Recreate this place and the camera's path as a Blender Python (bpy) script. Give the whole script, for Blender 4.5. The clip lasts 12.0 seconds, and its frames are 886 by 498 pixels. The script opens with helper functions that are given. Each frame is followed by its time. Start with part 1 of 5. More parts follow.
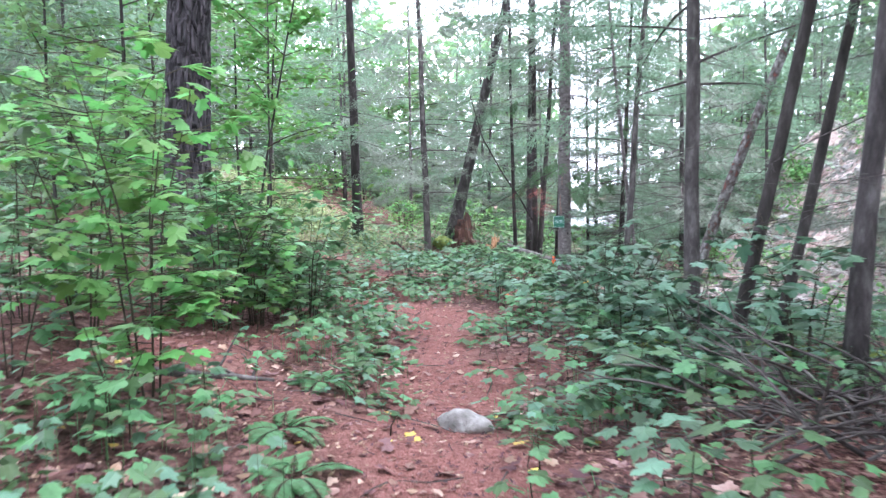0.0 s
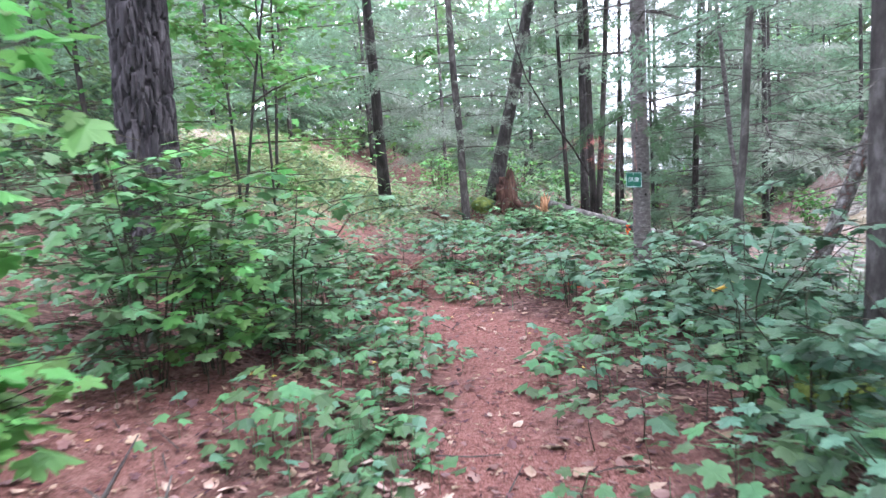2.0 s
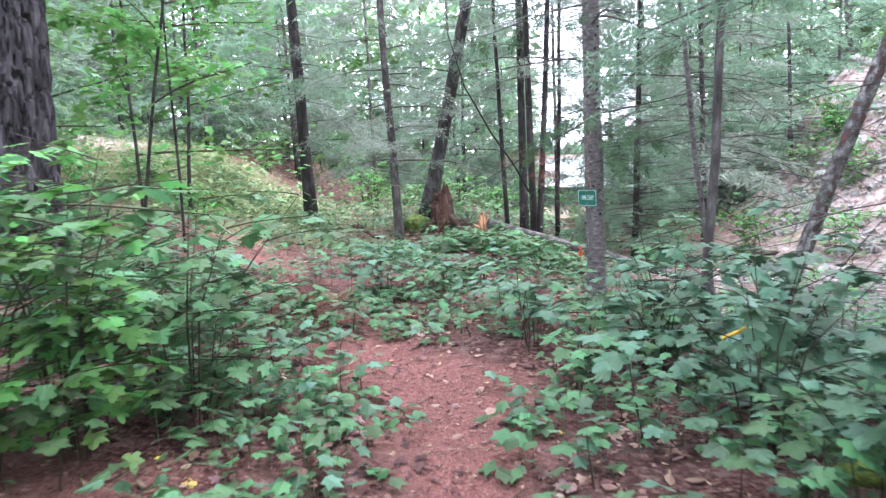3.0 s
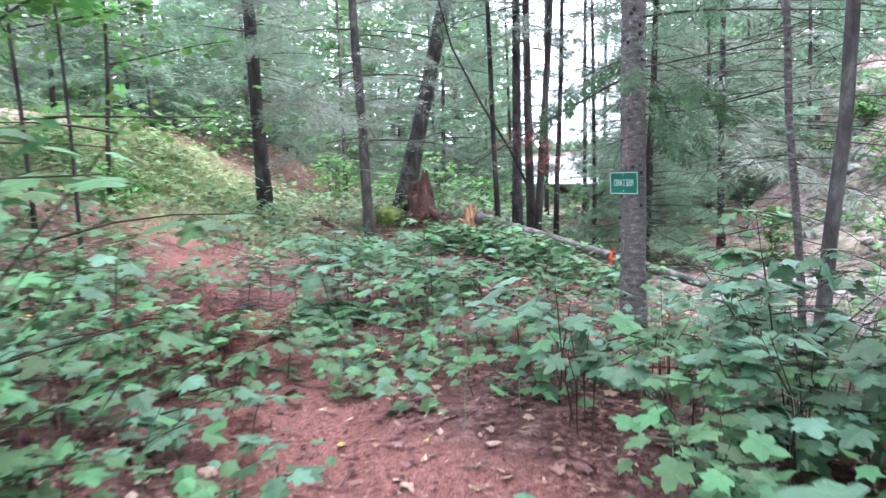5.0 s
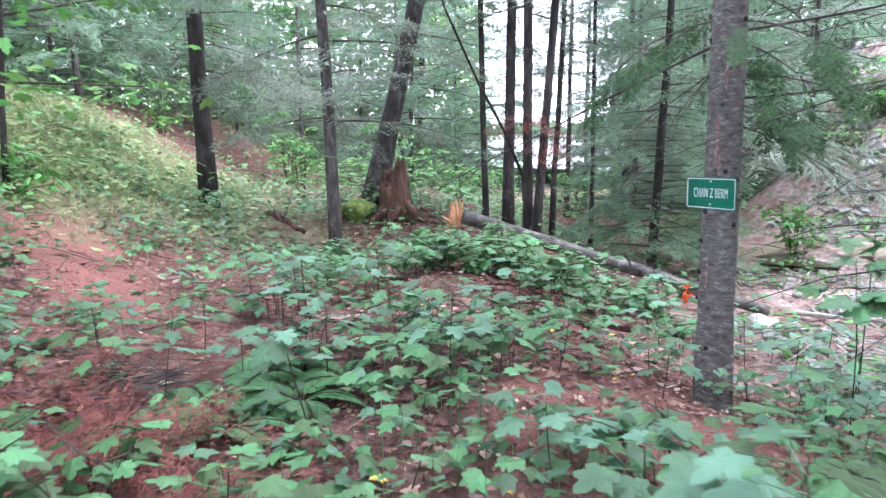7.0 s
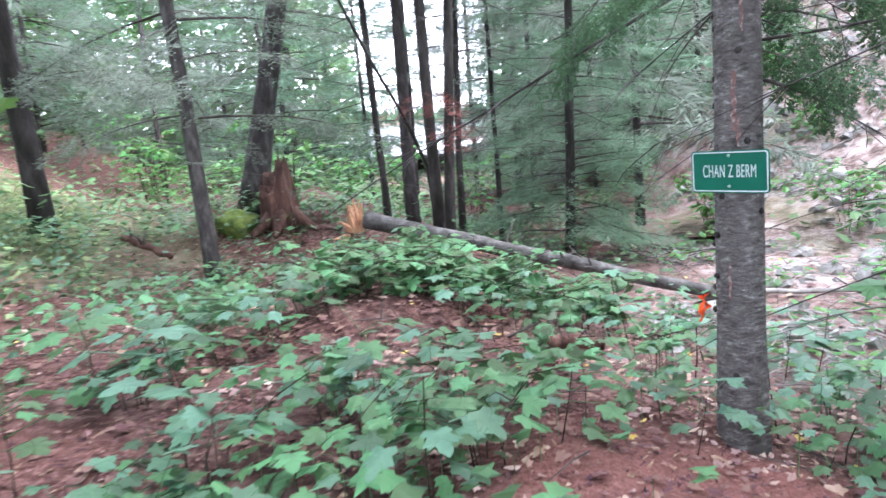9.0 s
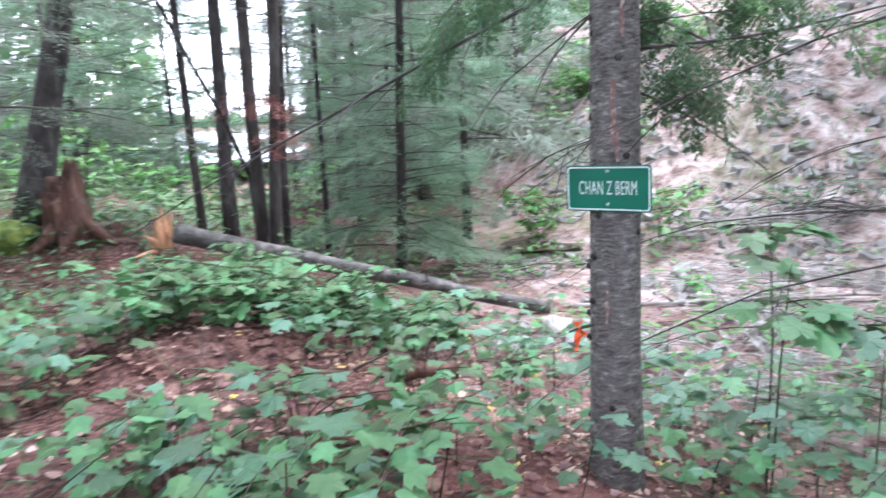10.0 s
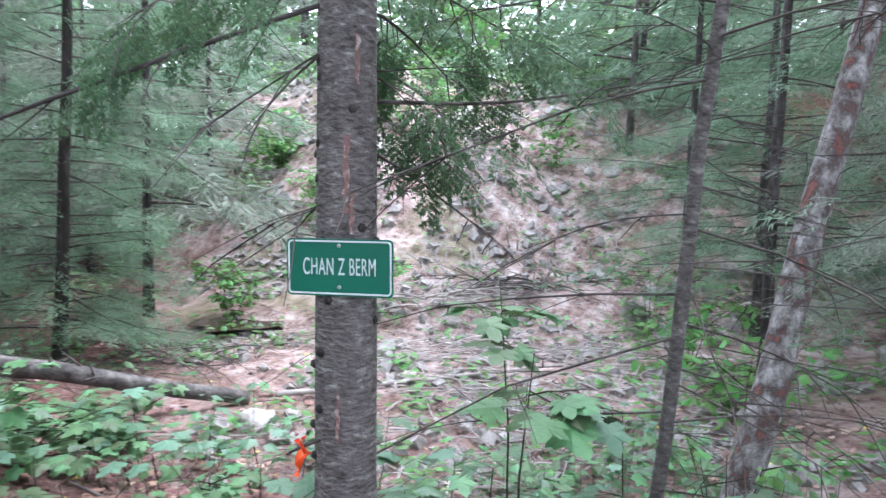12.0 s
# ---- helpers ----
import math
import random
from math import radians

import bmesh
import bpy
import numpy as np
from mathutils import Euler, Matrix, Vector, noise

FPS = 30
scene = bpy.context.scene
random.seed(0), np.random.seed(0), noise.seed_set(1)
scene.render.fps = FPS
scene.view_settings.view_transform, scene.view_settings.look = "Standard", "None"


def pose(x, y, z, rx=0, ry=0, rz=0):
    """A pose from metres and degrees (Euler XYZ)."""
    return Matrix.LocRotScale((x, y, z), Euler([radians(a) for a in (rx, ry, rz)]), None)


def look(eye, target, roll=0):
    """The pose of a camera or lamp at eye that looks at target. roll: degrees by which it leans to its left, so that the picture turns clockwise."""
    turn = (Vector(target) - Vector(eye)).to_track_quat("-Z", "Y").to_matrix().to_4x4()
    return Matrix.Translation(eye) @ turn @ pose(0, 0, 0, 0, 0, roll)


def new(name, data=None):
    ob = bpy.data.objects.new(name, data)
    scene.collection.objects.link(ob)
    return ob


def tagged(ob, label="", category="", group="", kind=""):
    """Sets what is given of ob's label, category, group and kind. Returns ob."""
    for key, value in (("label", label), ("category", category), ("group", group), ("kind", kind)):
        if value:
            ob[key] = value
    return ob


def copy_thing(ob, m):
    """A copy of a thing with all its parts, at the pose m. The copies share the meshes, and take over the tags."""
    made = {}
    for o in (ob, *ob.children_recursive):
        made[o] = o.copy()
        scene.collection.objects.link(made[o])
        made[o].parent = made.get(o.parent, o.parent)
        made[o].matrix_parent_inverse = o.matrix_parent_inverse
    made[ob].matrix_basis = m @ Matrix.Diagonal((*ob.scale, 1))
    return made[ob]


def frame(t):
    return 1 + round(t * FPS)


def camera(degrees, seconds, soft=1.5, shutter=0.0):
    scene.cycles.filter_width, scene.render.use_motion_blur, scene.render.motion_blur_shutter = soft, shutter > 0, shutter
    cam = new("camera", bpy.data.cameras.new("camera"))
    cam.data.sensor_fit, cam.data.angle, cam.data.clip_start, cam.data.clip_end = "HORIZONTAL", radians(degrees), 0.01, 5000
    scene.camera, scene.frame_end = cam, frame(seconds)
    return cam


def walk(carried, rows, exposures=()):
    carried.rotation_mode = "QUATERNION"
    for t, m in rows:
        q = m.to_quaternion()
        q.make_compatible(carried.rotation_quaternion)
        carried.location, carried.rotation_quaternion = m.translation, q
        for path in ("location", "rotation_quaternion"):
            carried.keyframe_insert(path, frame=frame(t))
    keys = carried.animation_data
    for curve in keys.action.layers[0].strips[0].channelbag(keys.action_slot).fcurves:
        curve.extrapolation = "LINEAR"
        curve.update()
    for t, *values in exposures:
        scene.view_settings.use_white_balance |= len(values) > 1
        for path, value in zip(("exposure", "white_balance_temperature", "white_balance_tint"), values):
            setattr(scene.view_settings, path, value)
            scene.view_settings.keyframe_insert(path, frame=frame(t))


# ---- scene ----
cam = camera(65.5, 12.0, soft=1.45, shutter=0.5)
PATH = [
    (0, (0.025, -0.101, 1.265), (0.021, 1.893, 1.109), -0.8),
    (0.5, (0.045, 0.444, 1.284), (-0.002, 2.432, 1.078), -3.1),
    (1, (0.005, 0.961, 1.274), (-0.14, 2.935, 0.988), -1.7),
    (1.5, (-0.031, 1.442, 1.317), (-0.079, 3.423, 1.044), -1.7),
    (2, (-0.003, 1.975, 1.367), (-0.127, 3.949, 1.073), -3.9),
    (2.3, (-0.014, 2.265, 1.339), (-0.089, 4.239, 1.022), -4.3),
    (2.5, (-0.05, 2.362, 1.3), (-0.047, 4.343, 1.029), -3.2),
    (2.7, (-0.116, 2.532, 1.363), (-0.032, 4.513, 1.1), -3.1),
    (4.3, (-0.109, 4.014, 1.138), (-0.014, 5.995, 0.88), -3.1),
    (4.5, (-0.087, 4.182, 1.153), (0.012, 6.165, 0.909), -2.7),
    (5, (-0.09, 4.688, 1.134), (0.073, 6.662, 0.857), -2.0),
    (5.5, (-0.14, 5.107, 1.156), (0.127, 7.072, 0.899), -1.4),
    (6, (-0.132, 5.539, 1.176), (0.009, 7.518, 0.92), -1.9),
    (6.5, (-0.183, 5.929, 1.184), (0.022, 7.896, 0.886), -2.4),
    (6.7, (-0.215, 6.05, 1.203), (0.041, 8.009, 0.888), -1.4),
    (8.3, (-0.343, 7.041, 1.187), (0.098, 8.945, 0.761), -2.6),
    (8.5, (-0.332, 7.119, 1.194), (0.157, 9.007, 0.754), -3.7),
    (9, (-0.254, 7.393, 1.178), (0.364, 9.256, 0.796), -4.9),
    (9.5, (-0.21, 7.59, 1.164), (0.588, 9.38, 0.768), -3.2),
    (10, (-0.207, 7.852, 1.148), (0.888, 9.481, 0.766), -2.1),
    (10.5, (-0.173, 7.957, 1.152), (1.12, 9.444, 0.808), 0.3),
    (10.8, (-0.11, 8.015, 1.161), (1.294, 9.401, 0.834), 0.0),
    (11, (0.012, 8.065, 1.131), (1.499, 9.387, 0.925), -2.5),
    (11.5, (0.081, 8.152, 1.112), (1.697, 9.315, 0.928), -0.8),
    (12, (0.118, 8.294, 1.106), (1.83, 9.312, 0.929), 1.8),
]
walk(cam, [(t, look(eye, target, roll)) for t, eye, target, roll in PATH], [(0.0, 2.58, 5700.0, 20.0), (8.5, 2.5, 5650.0, 18.0), (10.5, 2.47, 5700.0, 18.0), (12.0, 2.38, 5700.0, 18.0)])

# ---- light ----
world = bpy.data.worlds.new("overcast_sky")
scene.world = world
world.use_nodes = True
wn = world.node_tree.nodes
sky = wn.new("ShaderNodeTexSky")
sky.sky_type = "NISHITA"
sky.sun_disc = False
sky.sun_elevation = radians(56)
sky.sun_rotation = radians(106)
sky.air_density, sky.dust_density, sky.ozone_density = 1.0, 4.0, 1.0
pale = wn.new("ShaderNodeMix")
pale.data_type = "RGBA"
pale.inputs[0].default_value = 0.75
world.node_tree.links.new(sky.outputs[0], pale.inputs[6])
pale.inputs[7].default_value = (11.0, 11.3, 11.6, 1)
world.node_tree.links.new(pale.outputs[2], wn["Background"].inputs[0])
wn["Background"].inputs[1].default_value = 0.15
sun_data = bpy.data.lights.new("sun", "SUN")
sun_data.energy, sun_data.angle, sun_data.color = 1.6, radians(40), (1.0, 0.97, 0.93)
sun = new("sun", sun_data)
sun.matrix_world = look((14, 0, 22), (0, 4, 0))


# ---- materials ----
def mat(name, colors, scale=6.0, rough=0.85, bump=0.3, bump_scale=40.0, stretch=(1, 1, 1), vary=0.0, through_light=0.0, island=False, spec=0.3):
    """Noise-mottled surface: colors from dark to light; vary spreads brightness from piece to piece."""
    m = bpy.data.materials.new(name)
    m.use_nodes = True
    nt = m.node_tree
    n, l = nt.nodes, nt.links
    bsdf = n["Principled BSDF"]
    tc = n.new("ShaderNodeTexCoord")
    mp = n.new("ShaderNodeMapping")
    mp.inputs["Scale"].default_value = stretch
    l.new(tc.outputs["Object"], mp.inputs[0])
    no = n.new("ShaderNodeTexNoise")
    no.inputs["Scale"].default_value, no.inputs["Detail"].default_value = scale, 6.0
    no.inputs["Roughness"].default_value = 0.65
    l.new(mp.outputs[0], no.inputs[0])
    ramp = n.new("ShaderNodeValToRGB")
    els = ramp.color_ramp.elements
    k = len(colors)
    els[0].position, els[0].color = 0.3, (*colors[0], 1)
    els[1].position, els[1].color = 0.7, (*colors[-1], 1)
    for i in range(1, k - 1):
        e = els.new(0.3 + 0.4 * i / (k - 1))
        e.color = (*colors[i], 1)
    l.new(no.outputs[0], ramp.inputs[0])
    col = ramp.outputs[0]
    if vary:
        rnd = n.new("ShaderNodeObjectInfo").outputs["Random"]
        if island:
            both = n.new("ShaderNodeMath")
            both.operation = "ADD"
            l.new(n.new("ShaderNodeNewGeometry").outputs["Random Per Island"], both.inputs[0])
            l.new(rnd, both.inputs[1])
            part_of = n.new("ShaderNodeMath")
            part_of.operation = "FRACT"
            l.new(both.outputs[0], part_of.inputs[0])
            rnd = part_of.outputs[0]
        hs = n.new("ShaderNodeHueSaturation")
        mr = n.new("ShaderNodeMapRange")
        mr.inputs[3].default_value, mr.inputs[4].default_value = 1 - vary, 1 + vary
        l.new(rnd, mr.inputs[0])
        l.new(mr.outputs[0], hs.inputs["Value"])
        mh = n.new("ShaderNodeMapRange")
        mh.inputs[3].default_value, mh.inputs[4].default_value = 0.5 - vary * 0.09, 0.5 + vary * 0.06
        l.new(rnd, mh.inputs[0])
        l.new(mh.outputs[0], hs.inputs["Hue"])
        l.new(col, hs.inputs["Color"])
        col = hs.outputs[0]
    l.new(col, bsdf.inputs["Base Color"])
    bsdf.inputs["Roughness"].default_value = rough
    bsdf.inputs["Specular IOR Level"].default_value = spec
    if bump:
        nb = n.new("ShaderNodeTexNoise")
        nb.inputs["Scale"].default_value, nb.inputs["Detail"].default_value = bump_scale, 4.0
        l.new(mp.outputs[0], nb.inputs[0])
        bp = n.new("ShaderNodeBump")
        bp.inputs["Strength"].default_value, bp.inputs["Distance"].default_value = bump, 0.02
        l.new(nb.outputs[0], bp.inputs["Height"])
        l.new(bp.outputs[0], bsdf.inputs["Normal"])
    if through_light:
        tr = n.new("ShaderNodeBsdfTranslucent")
        l.new(col, tr.inputs[0])
        mx = n.new("ShaderNodeMixShader")
        mx.inputs[0].default_value = through_light
        l.new(bsdf.outputs[0], mx.inputs[1])
        l.new(tr.outputs[0], mx.inputs[2])
        l.new(mx.outputs[0], n["Material Output"].inputs[0])
    return m


BARK = mat("grey_bark", [(0.018, 0.015, 0.0145), (0.052, 0.045, 0.043), (0.125, 0.115, 0.111)], 14, 0.9, 0.9, 30, (1, 1, 0.35), vary=0.25)
BARK_SIGN = mat("spruce_bark", [(0.044, 0.037, 0.036), (0.100, 0.088, 0.085), (0.138, 0.123, 0.119), (0.27, 0.256, 0.25)], 22, 0.9, 0.9, 46, (0.9, 0.9, 1.9))
BARK_DARK = mat("dark_bark", [(0.011, 0.009, 0.0085), (0.028, 0.023, 0.021), (0.070, 0.062, 0.059)], 10, 0.92, 1.0, 26, (1, 1, 0.3), vary=0.2)
BARK_PINE = mat("pine_bark", [(0.006, 0.005, 0.0055), (0.030, 0.026, 0.029), (0.085, 0.075, 0.081)], 13, 0.92, 1.0, 22, (1, 1, 0.22))
BARK_PEEL = mat("peeling_bark", [(0.22, 0.065, 0.05), (0.06, 0.048, 0.045), (0.19, 0.175, 0.17), (0.38, 0.36, 0.355)], 17, 0.85, 0.9, 30, (1, 1, 0.75))
RESIN = mat("dried_resin", [(0.11, 0.08, 0.075), (0.20, 0.10, 0.085), (0.38, 0.35, 0.34)], 45, 0.6, 0.3, 80)
TWIG_PALE = mat("pale_dead_twig", [(0.16, 0.14, 0.125), (0.30, 0.275, 0.255), (0.46, 0.43, 0.40)], 8, 0.9, 0.0, vary=0.3)
TWIG = mat("dead_twig", [(0.028, 0.022, 0.020), (0.065, 0.055, 0.050), (0.125, 0.112, 0.104)], 8, 0.9, 0.0, vary=0.3)
STEM = mat("green_brown_stem", [(0.022, 0.016, 0.011), (0.05, 0.042, 0.024)], 8, 0.8, 0.0)
LEAF = mat("maple_leaf_green", [(0.052, 0.122, 0.048), (0.106, 0.218, 0.088)], 7, 0.48, 0.15, 60, vary=0.45, through_light=0.30, island=True, spec=0.3)
LEAF_BLUE = mat("maple_leaf_dull", [(0.050, 0.114, 0.064), (0.100, 0.192, 0.108)], 7, 0.44, 0.15, 60, vary=0.45, through_light=0.28, island=True, spec=0.35)
LEAF_LIGHT = mat("young_and_sunlit_leaf_green", [(0.075, 0.20, 0.05), (0.14, 0.31, 0.085)], 3, 0.5, 0.0, vary=0.35, through_light=0.4, island=True)
# LEAF_FAR and NEEDLE are lightened: distant haze is put into their colour.
LEAF_FAR = mat("haze_paled_crown_green", [(0.110, 0.20, 0.085), (0.190, 0.31, 0.13)], 1.2, 0.5, 0.0, vary=0.4, through_light=0.4, island=True)
NEEDLE = mat("haze_paled_needles", [(0.114, 0.190, 0.120), (0.188, 0.290, 0.186)], 2.0, 0.6, 0.0, vary=0.35, through_light=0.48, island=True)
NEEDLE_GREY = mat("dull_conifer_needles", [(0.145, 0.180, 0.140), (0.225, 0.260, 0.205)], 2.0, 0.65, 0.0, vary=0.35, through_light=0.48, island=True)
NEEDLE_DEEP = mat("deep_green_needles", [(0.042, 0.088, 0.040), (0.088, 0.160, 0.072)], 3.0, 0.6, 0.0, vary=0.35, through_light=0.3, island=True)
NEEDLE_DRY = mat("dry_red_needles", [(0.10, 0.028, 0.023), (0.19, 0.065, 0.050)], 3.0, 0.8, 0.0, vary=0.3, island=True)
FERN = mat("fern_green", [(0.06, 0.15, 0.06), (0.11, 0.24, 0.10)], 4, 0.55, 0.0, vary=0.25, through_light=0.35, island=True)
LITTER = mat("dead_leaf_litter", [(0.07, 0.034, 0.028), (0.20, 0.112, 0.090), (0.44, 0.32, 0.28)], 1.5, 0.8, 0.2, 50, vary=0.5, island=True)
CRUMBS = mat("crumbled_litter", [(0.022, 0.012, 0.010), (0.14, 0.066, 0.054), (0.33, 0.225, 0.19)], 25, 0.9, 0.0, vary=0.75, island=True)
YELLOW = mat("yellowed_leaf", [(0.45, 0.33, 0.05), (0.60, 0.45, 0.12)], 3, 0.6, 0.0, vary=0.3, island=True)
GRASSY = mat("yellow_green_grass", [(0.15, 0.23, 0.09), (0.29, 0.34, 0.16)], 2, 0.7, 0.0, vary=0.4, through_light=0.3, island=True)
ROCK = mat("pale_granite", [(0.15, 0.142, 0.128), (0.29, 0.275, 0.255), (0.44, 0.425, 0.40)], 9, 0.85, 0.7, 30, vary=0.2)
MOSS = mat("moss", [(0.05, 0.07, 0.02), (0.14, 0.19, 0.04), (0.24, 0.28, 0.07)], 9, 0.95, 1.0, 70)
LOGGREY = mat("weathered_log", [(0.025, 0.022, 0.021), (0.08, 0.074, 0.069), (0.19, 0.18, 0.17)], 8, 0.85, 0.7, 30, (1, 1, 1))
ROTTEN = mat("rotten_wood", [(0.025, 0.012, 0.010), (0.085, 0.042, 0.032), (0.19, 0.11, 0.085)], 8, 0.95, 1.0, 30, (1, 1, 0.25))
SPLINTER = mat("fresh_splintered_wood", [(0.28, 0.12, 0.06), (0.50, 0.27, 0.15), (0.66, 0.45, 0.30)], 12, 0.8, 0.6, 40, (1, 1, 0.2))
SIGN_GREEN = mat("sign_green_paint", [(0.0, 0.092, 0.058), (0.003, 0.118, 0.074)], 3, 0.35, 0.03, 30, spec=0.5)
SIGN_WHITE = mat("sign_white_paint", [(0.48, 0.52, 0.53), (0.58, 0.62, 0.63)], 6, 0.45, 0.0)
METAL = mat("zinc_screw", [(0.35, 0.35, 0.34), (0.5, 0.5, 0.48)], 20, 0.4, 0.0)
METAL.node_tree.nodes["Principled BSDF"].inputs["Metallic"].default_value = 0.9
ORANGE = mat("orange_flagging", [(0.85, 0.10, 0.02), (0.95, 0.16, 0.04)], 8, 0.5, 0.0, through_light=0.3)
YTAPE = mat("yellow_stick", [(0.60, 0.36, 0.05), (0.75, 0.50, 0.10)], 8, 0.7, 0.2)


def ground_material():
    m = bpy.data.materials.new("needle_covered_soil")
    m.use_nodes = True
    nt = m.node_tree
    n, l = nt.nodes, nt.links
    bsdf = n["Principled BSDF"]
    tc = n.new("ShaderNodeTexCoord")

    def noise_at(scale, detail=6.0, rough=0.65, stretch=None, turn=0.0):
        t = n.new("ShaderNodeTexNoise")
        t.inputs["Scale"].default_value, t.inputs["Detail"].default_value, t.inputs["Roughness"].default_value = scale, detail, rough
        if stretch:
            mp = n.new("ShaderNodeMapping")
            mp.inputs["Scale"].default_value = stretch
            mp.inputs["Rotation"].default_value = (0, 0, turn)
            l.new(tc.outputs["Object"], mp.inputs[0])
            l.new(mp.outputs[0], t.inputs[0])
        else:
            l.new(tc.outputs["Object"], t.inputs[0])
        return t.outputs[0]

    def ramp_of(value, stops):
        r = n.new("ShaderNodeValToRGB")
        els = r.color_ramp.elements
        els[0].position, els[0].color = stops[0][0], (*stops[0][1], 1)
        els[1].position, els[1].color = stops[-1][0], (*stops[-1][1], 1)
        for p, c in stops[1:-1]:
            els.new(p).color = (*c, 1)
        l.new(value, r.inputs[0])
        return r.outputs[0]

    def mix(fac, a, b):
        x = n.new("ShaderNodeMix")
        x.data_type = "RGBA"
        l.new(fac, x.inputs[0])
        l.new(a, x.inputs[6])
        l.new(b, x.inputs[7])
        return x.outputs[2]

    fine = ramp_of(noise_at(30), [(0.38, (0.028, 0.014, 0.012)), (0.5, (0.108, 0.049, 0.041)), (0.64, (0.25, 0.145, 0.122))])
    litter = ramp_of(noise_at(9), [(0.36, (0.024, 0.013, 0.011)), (0.5, (0.100, 0.052, 0.044)), (0.64, (0.25, 0.16, 0.138))])
    needles = ramp_of(noise_at(150, 4, 0.7, (1, 0.3, 1), 0.6), [(0.35, (0.095, 0.037, 0.031)), (0.5, (0.215, 0.090, 0.075)), (0.66, (0.34, 0.185, 0.16))])
    needles_b = ramp_of(noise_at(45, 5, 0.75), [(0.35, (0.078, 0.031, 0.026)), (0.5, (0.205, 0.085, 0.071)), (0.66, (0.34, 0.185, 0.16))])
    big = noise_at(1.3, 4)
    base = mix(ramp_of(big, [(0.42, (0, 0, 0)), (0.6, (1, 1, 1))]), fine, litter)
    path = mix(ramp_of(noise_at(7, 5), [(0.40, (0, 0, 0)), (0.60, (1, 1, 1))]), needles, needles_b)
    at = n.new("ShaderNodeAttribute")
    at.attribute_name = "cover"
    sep = n.new("ShaderNodeSeparateColor")
    l.new(at.outputs["Color"], sep.inputs[0])
    gravel = ramp_of(noise_at(3.2, 12, 0.82), [(0.38, (0.055, 0.043, 0.038)), (0.46, (0.21, 0.145, 0.125)), (0.54, (0.38, 0.305, 0.28)), (0.66, (0.60, 0.55, 0.53))])
    grass = ramp_of(noise_at(7, 8, 0.7), [(0.3, (0.055, 0.058, 0.030)), (0.5, (0.16, 0.155, 0.085)), (0.7, (0.30, 0.28, 0.19))])
    c = mix(sep.outputs[0], base, path)
    c = mix(sep.outputs[1], c, gravel)
    c = mix(sep.outputs[2], c, grass)
    l.new(c, bsdf.inputs["Base Color"])
    bsdf.inputs["Roughness"].default_value = 0.95
    bsdf.inputs["Specular IOR Level"].default_value = 0.15
    bp = n.new("ShaderNodeBump")
    bp.inputs["Strength"].default_value, bp.inputs["Distance"].default_value = 0.8, 0.03
    l.new(noise_at(35, 8, 0.7), bp.inputs["Height"])
    l.new(bp.outputs[0], bsdf.inputs["Normal"])
    return m


GROUND = ground_material()


# ---- plan ----
def smooth(a, b, v):
    u = min(1.0, max(0.0, (v - a) / (b - a)))
    return u * u * (3 - 2 * u)


def soft_over(v, k=0.35):
    return k * math.log1p(math.exp(min(40.0, v / k)))


def berm_amount(x, y):
    d = (x - 0.17) * 0.87 + (y - 8.3) * 0.5
    side = -(x - 0.17) * 0.5 + (y - 8.3) * 0.87
    edge = d * 0.38
    return smooth(7.2, 14.2, d) * (1 - smooth(edge - 2.4, edge + 1.6, side + 0.9 * noise.noise((x * 0.5, y * 0.5, 6.6)))), d, side


def lake_amount(x, y):
    bearing = math.degrees(math.atan2(x, y - 6.0))
    far = math.hypot(x, y - 6.0)
    return smooth(17, 27, far) * (1 - smooth(270, 320, far)) * smooth(6, 11, bearing) * (1 - smooth(21, 27, bearing))


def path_x(y):
    if y < 6.3:
        return 0.13 - 0.02 * y
    return -0.006 - 0.33 * (y - 6.3) - 0.012 * (y - 6.3) ** 2


def ground_z(x, y):
    rise = 0.22 * soft_over(-x - 1.0) + 0.30 * soft_over(-x - 2.4) * smooth(11, 16, y)
    z = 0.05 + 2.0 * (1 - math.exp(-rise / 2.0 - 0.06 * rise * rise))
    z += 0.5 * smooth(14.8, 18.0, y) * smooth(1.9, 4.6, -x)
    gully = smooth(0.3, 3.2, x) * smooth(4.5, 9.5, y)
    shoulder = smooth(11.6, 14.5, y) * (1 - smooth(1.6, 3.7, x))
    z -= 0.66 * gully * (1 - 0.75 * shoulder)
    z += 0.30 * math.exp(-((x - 0.35) / 0.9) ** 2 - ((y - 15.3) / 0.75) ** 2)
    z += 0.09 * smooth(11.0, 11.3, y - 0.25 * (x - 0.9)) * (1 - smooth(12.2, 13.2, y)) * smooth(-0.1, 0.4, x) * (1 - smooth(1.5, 2.2, x))
    z -= 0.28 * math.exp(-((x + 0.2) / 1.3) ** 2 - ((y - 13.6) / 1.5) ** 2)
    b, _, _ = berm_amount(x, y)
    z += 3.7 * b
    z -= 2.8 * lake_amount(x, y)
    near = 1 - smooth(25, 60, math.hypot(x, y - 8))
    z += near * (0.07 * noise.noise((x * 0.9, y * 0.9, 3.1)) + 0.025 * noise.noise((x * 3.1, y * 3.1, 7.7)))
    z += b * near * (0.7 * noise.noise((x * 0.55, y * 0.55, 1.7)) + 0.3 * noise.noise((x * 1.6, y * 1.6, 5.7)) + 0.14 * noise.noise((x * 4.1, y * 4.1, 2.7)))
    return z - 0.03 * math.exp(-((x - path_x(y)) / 0.3) ** 2)


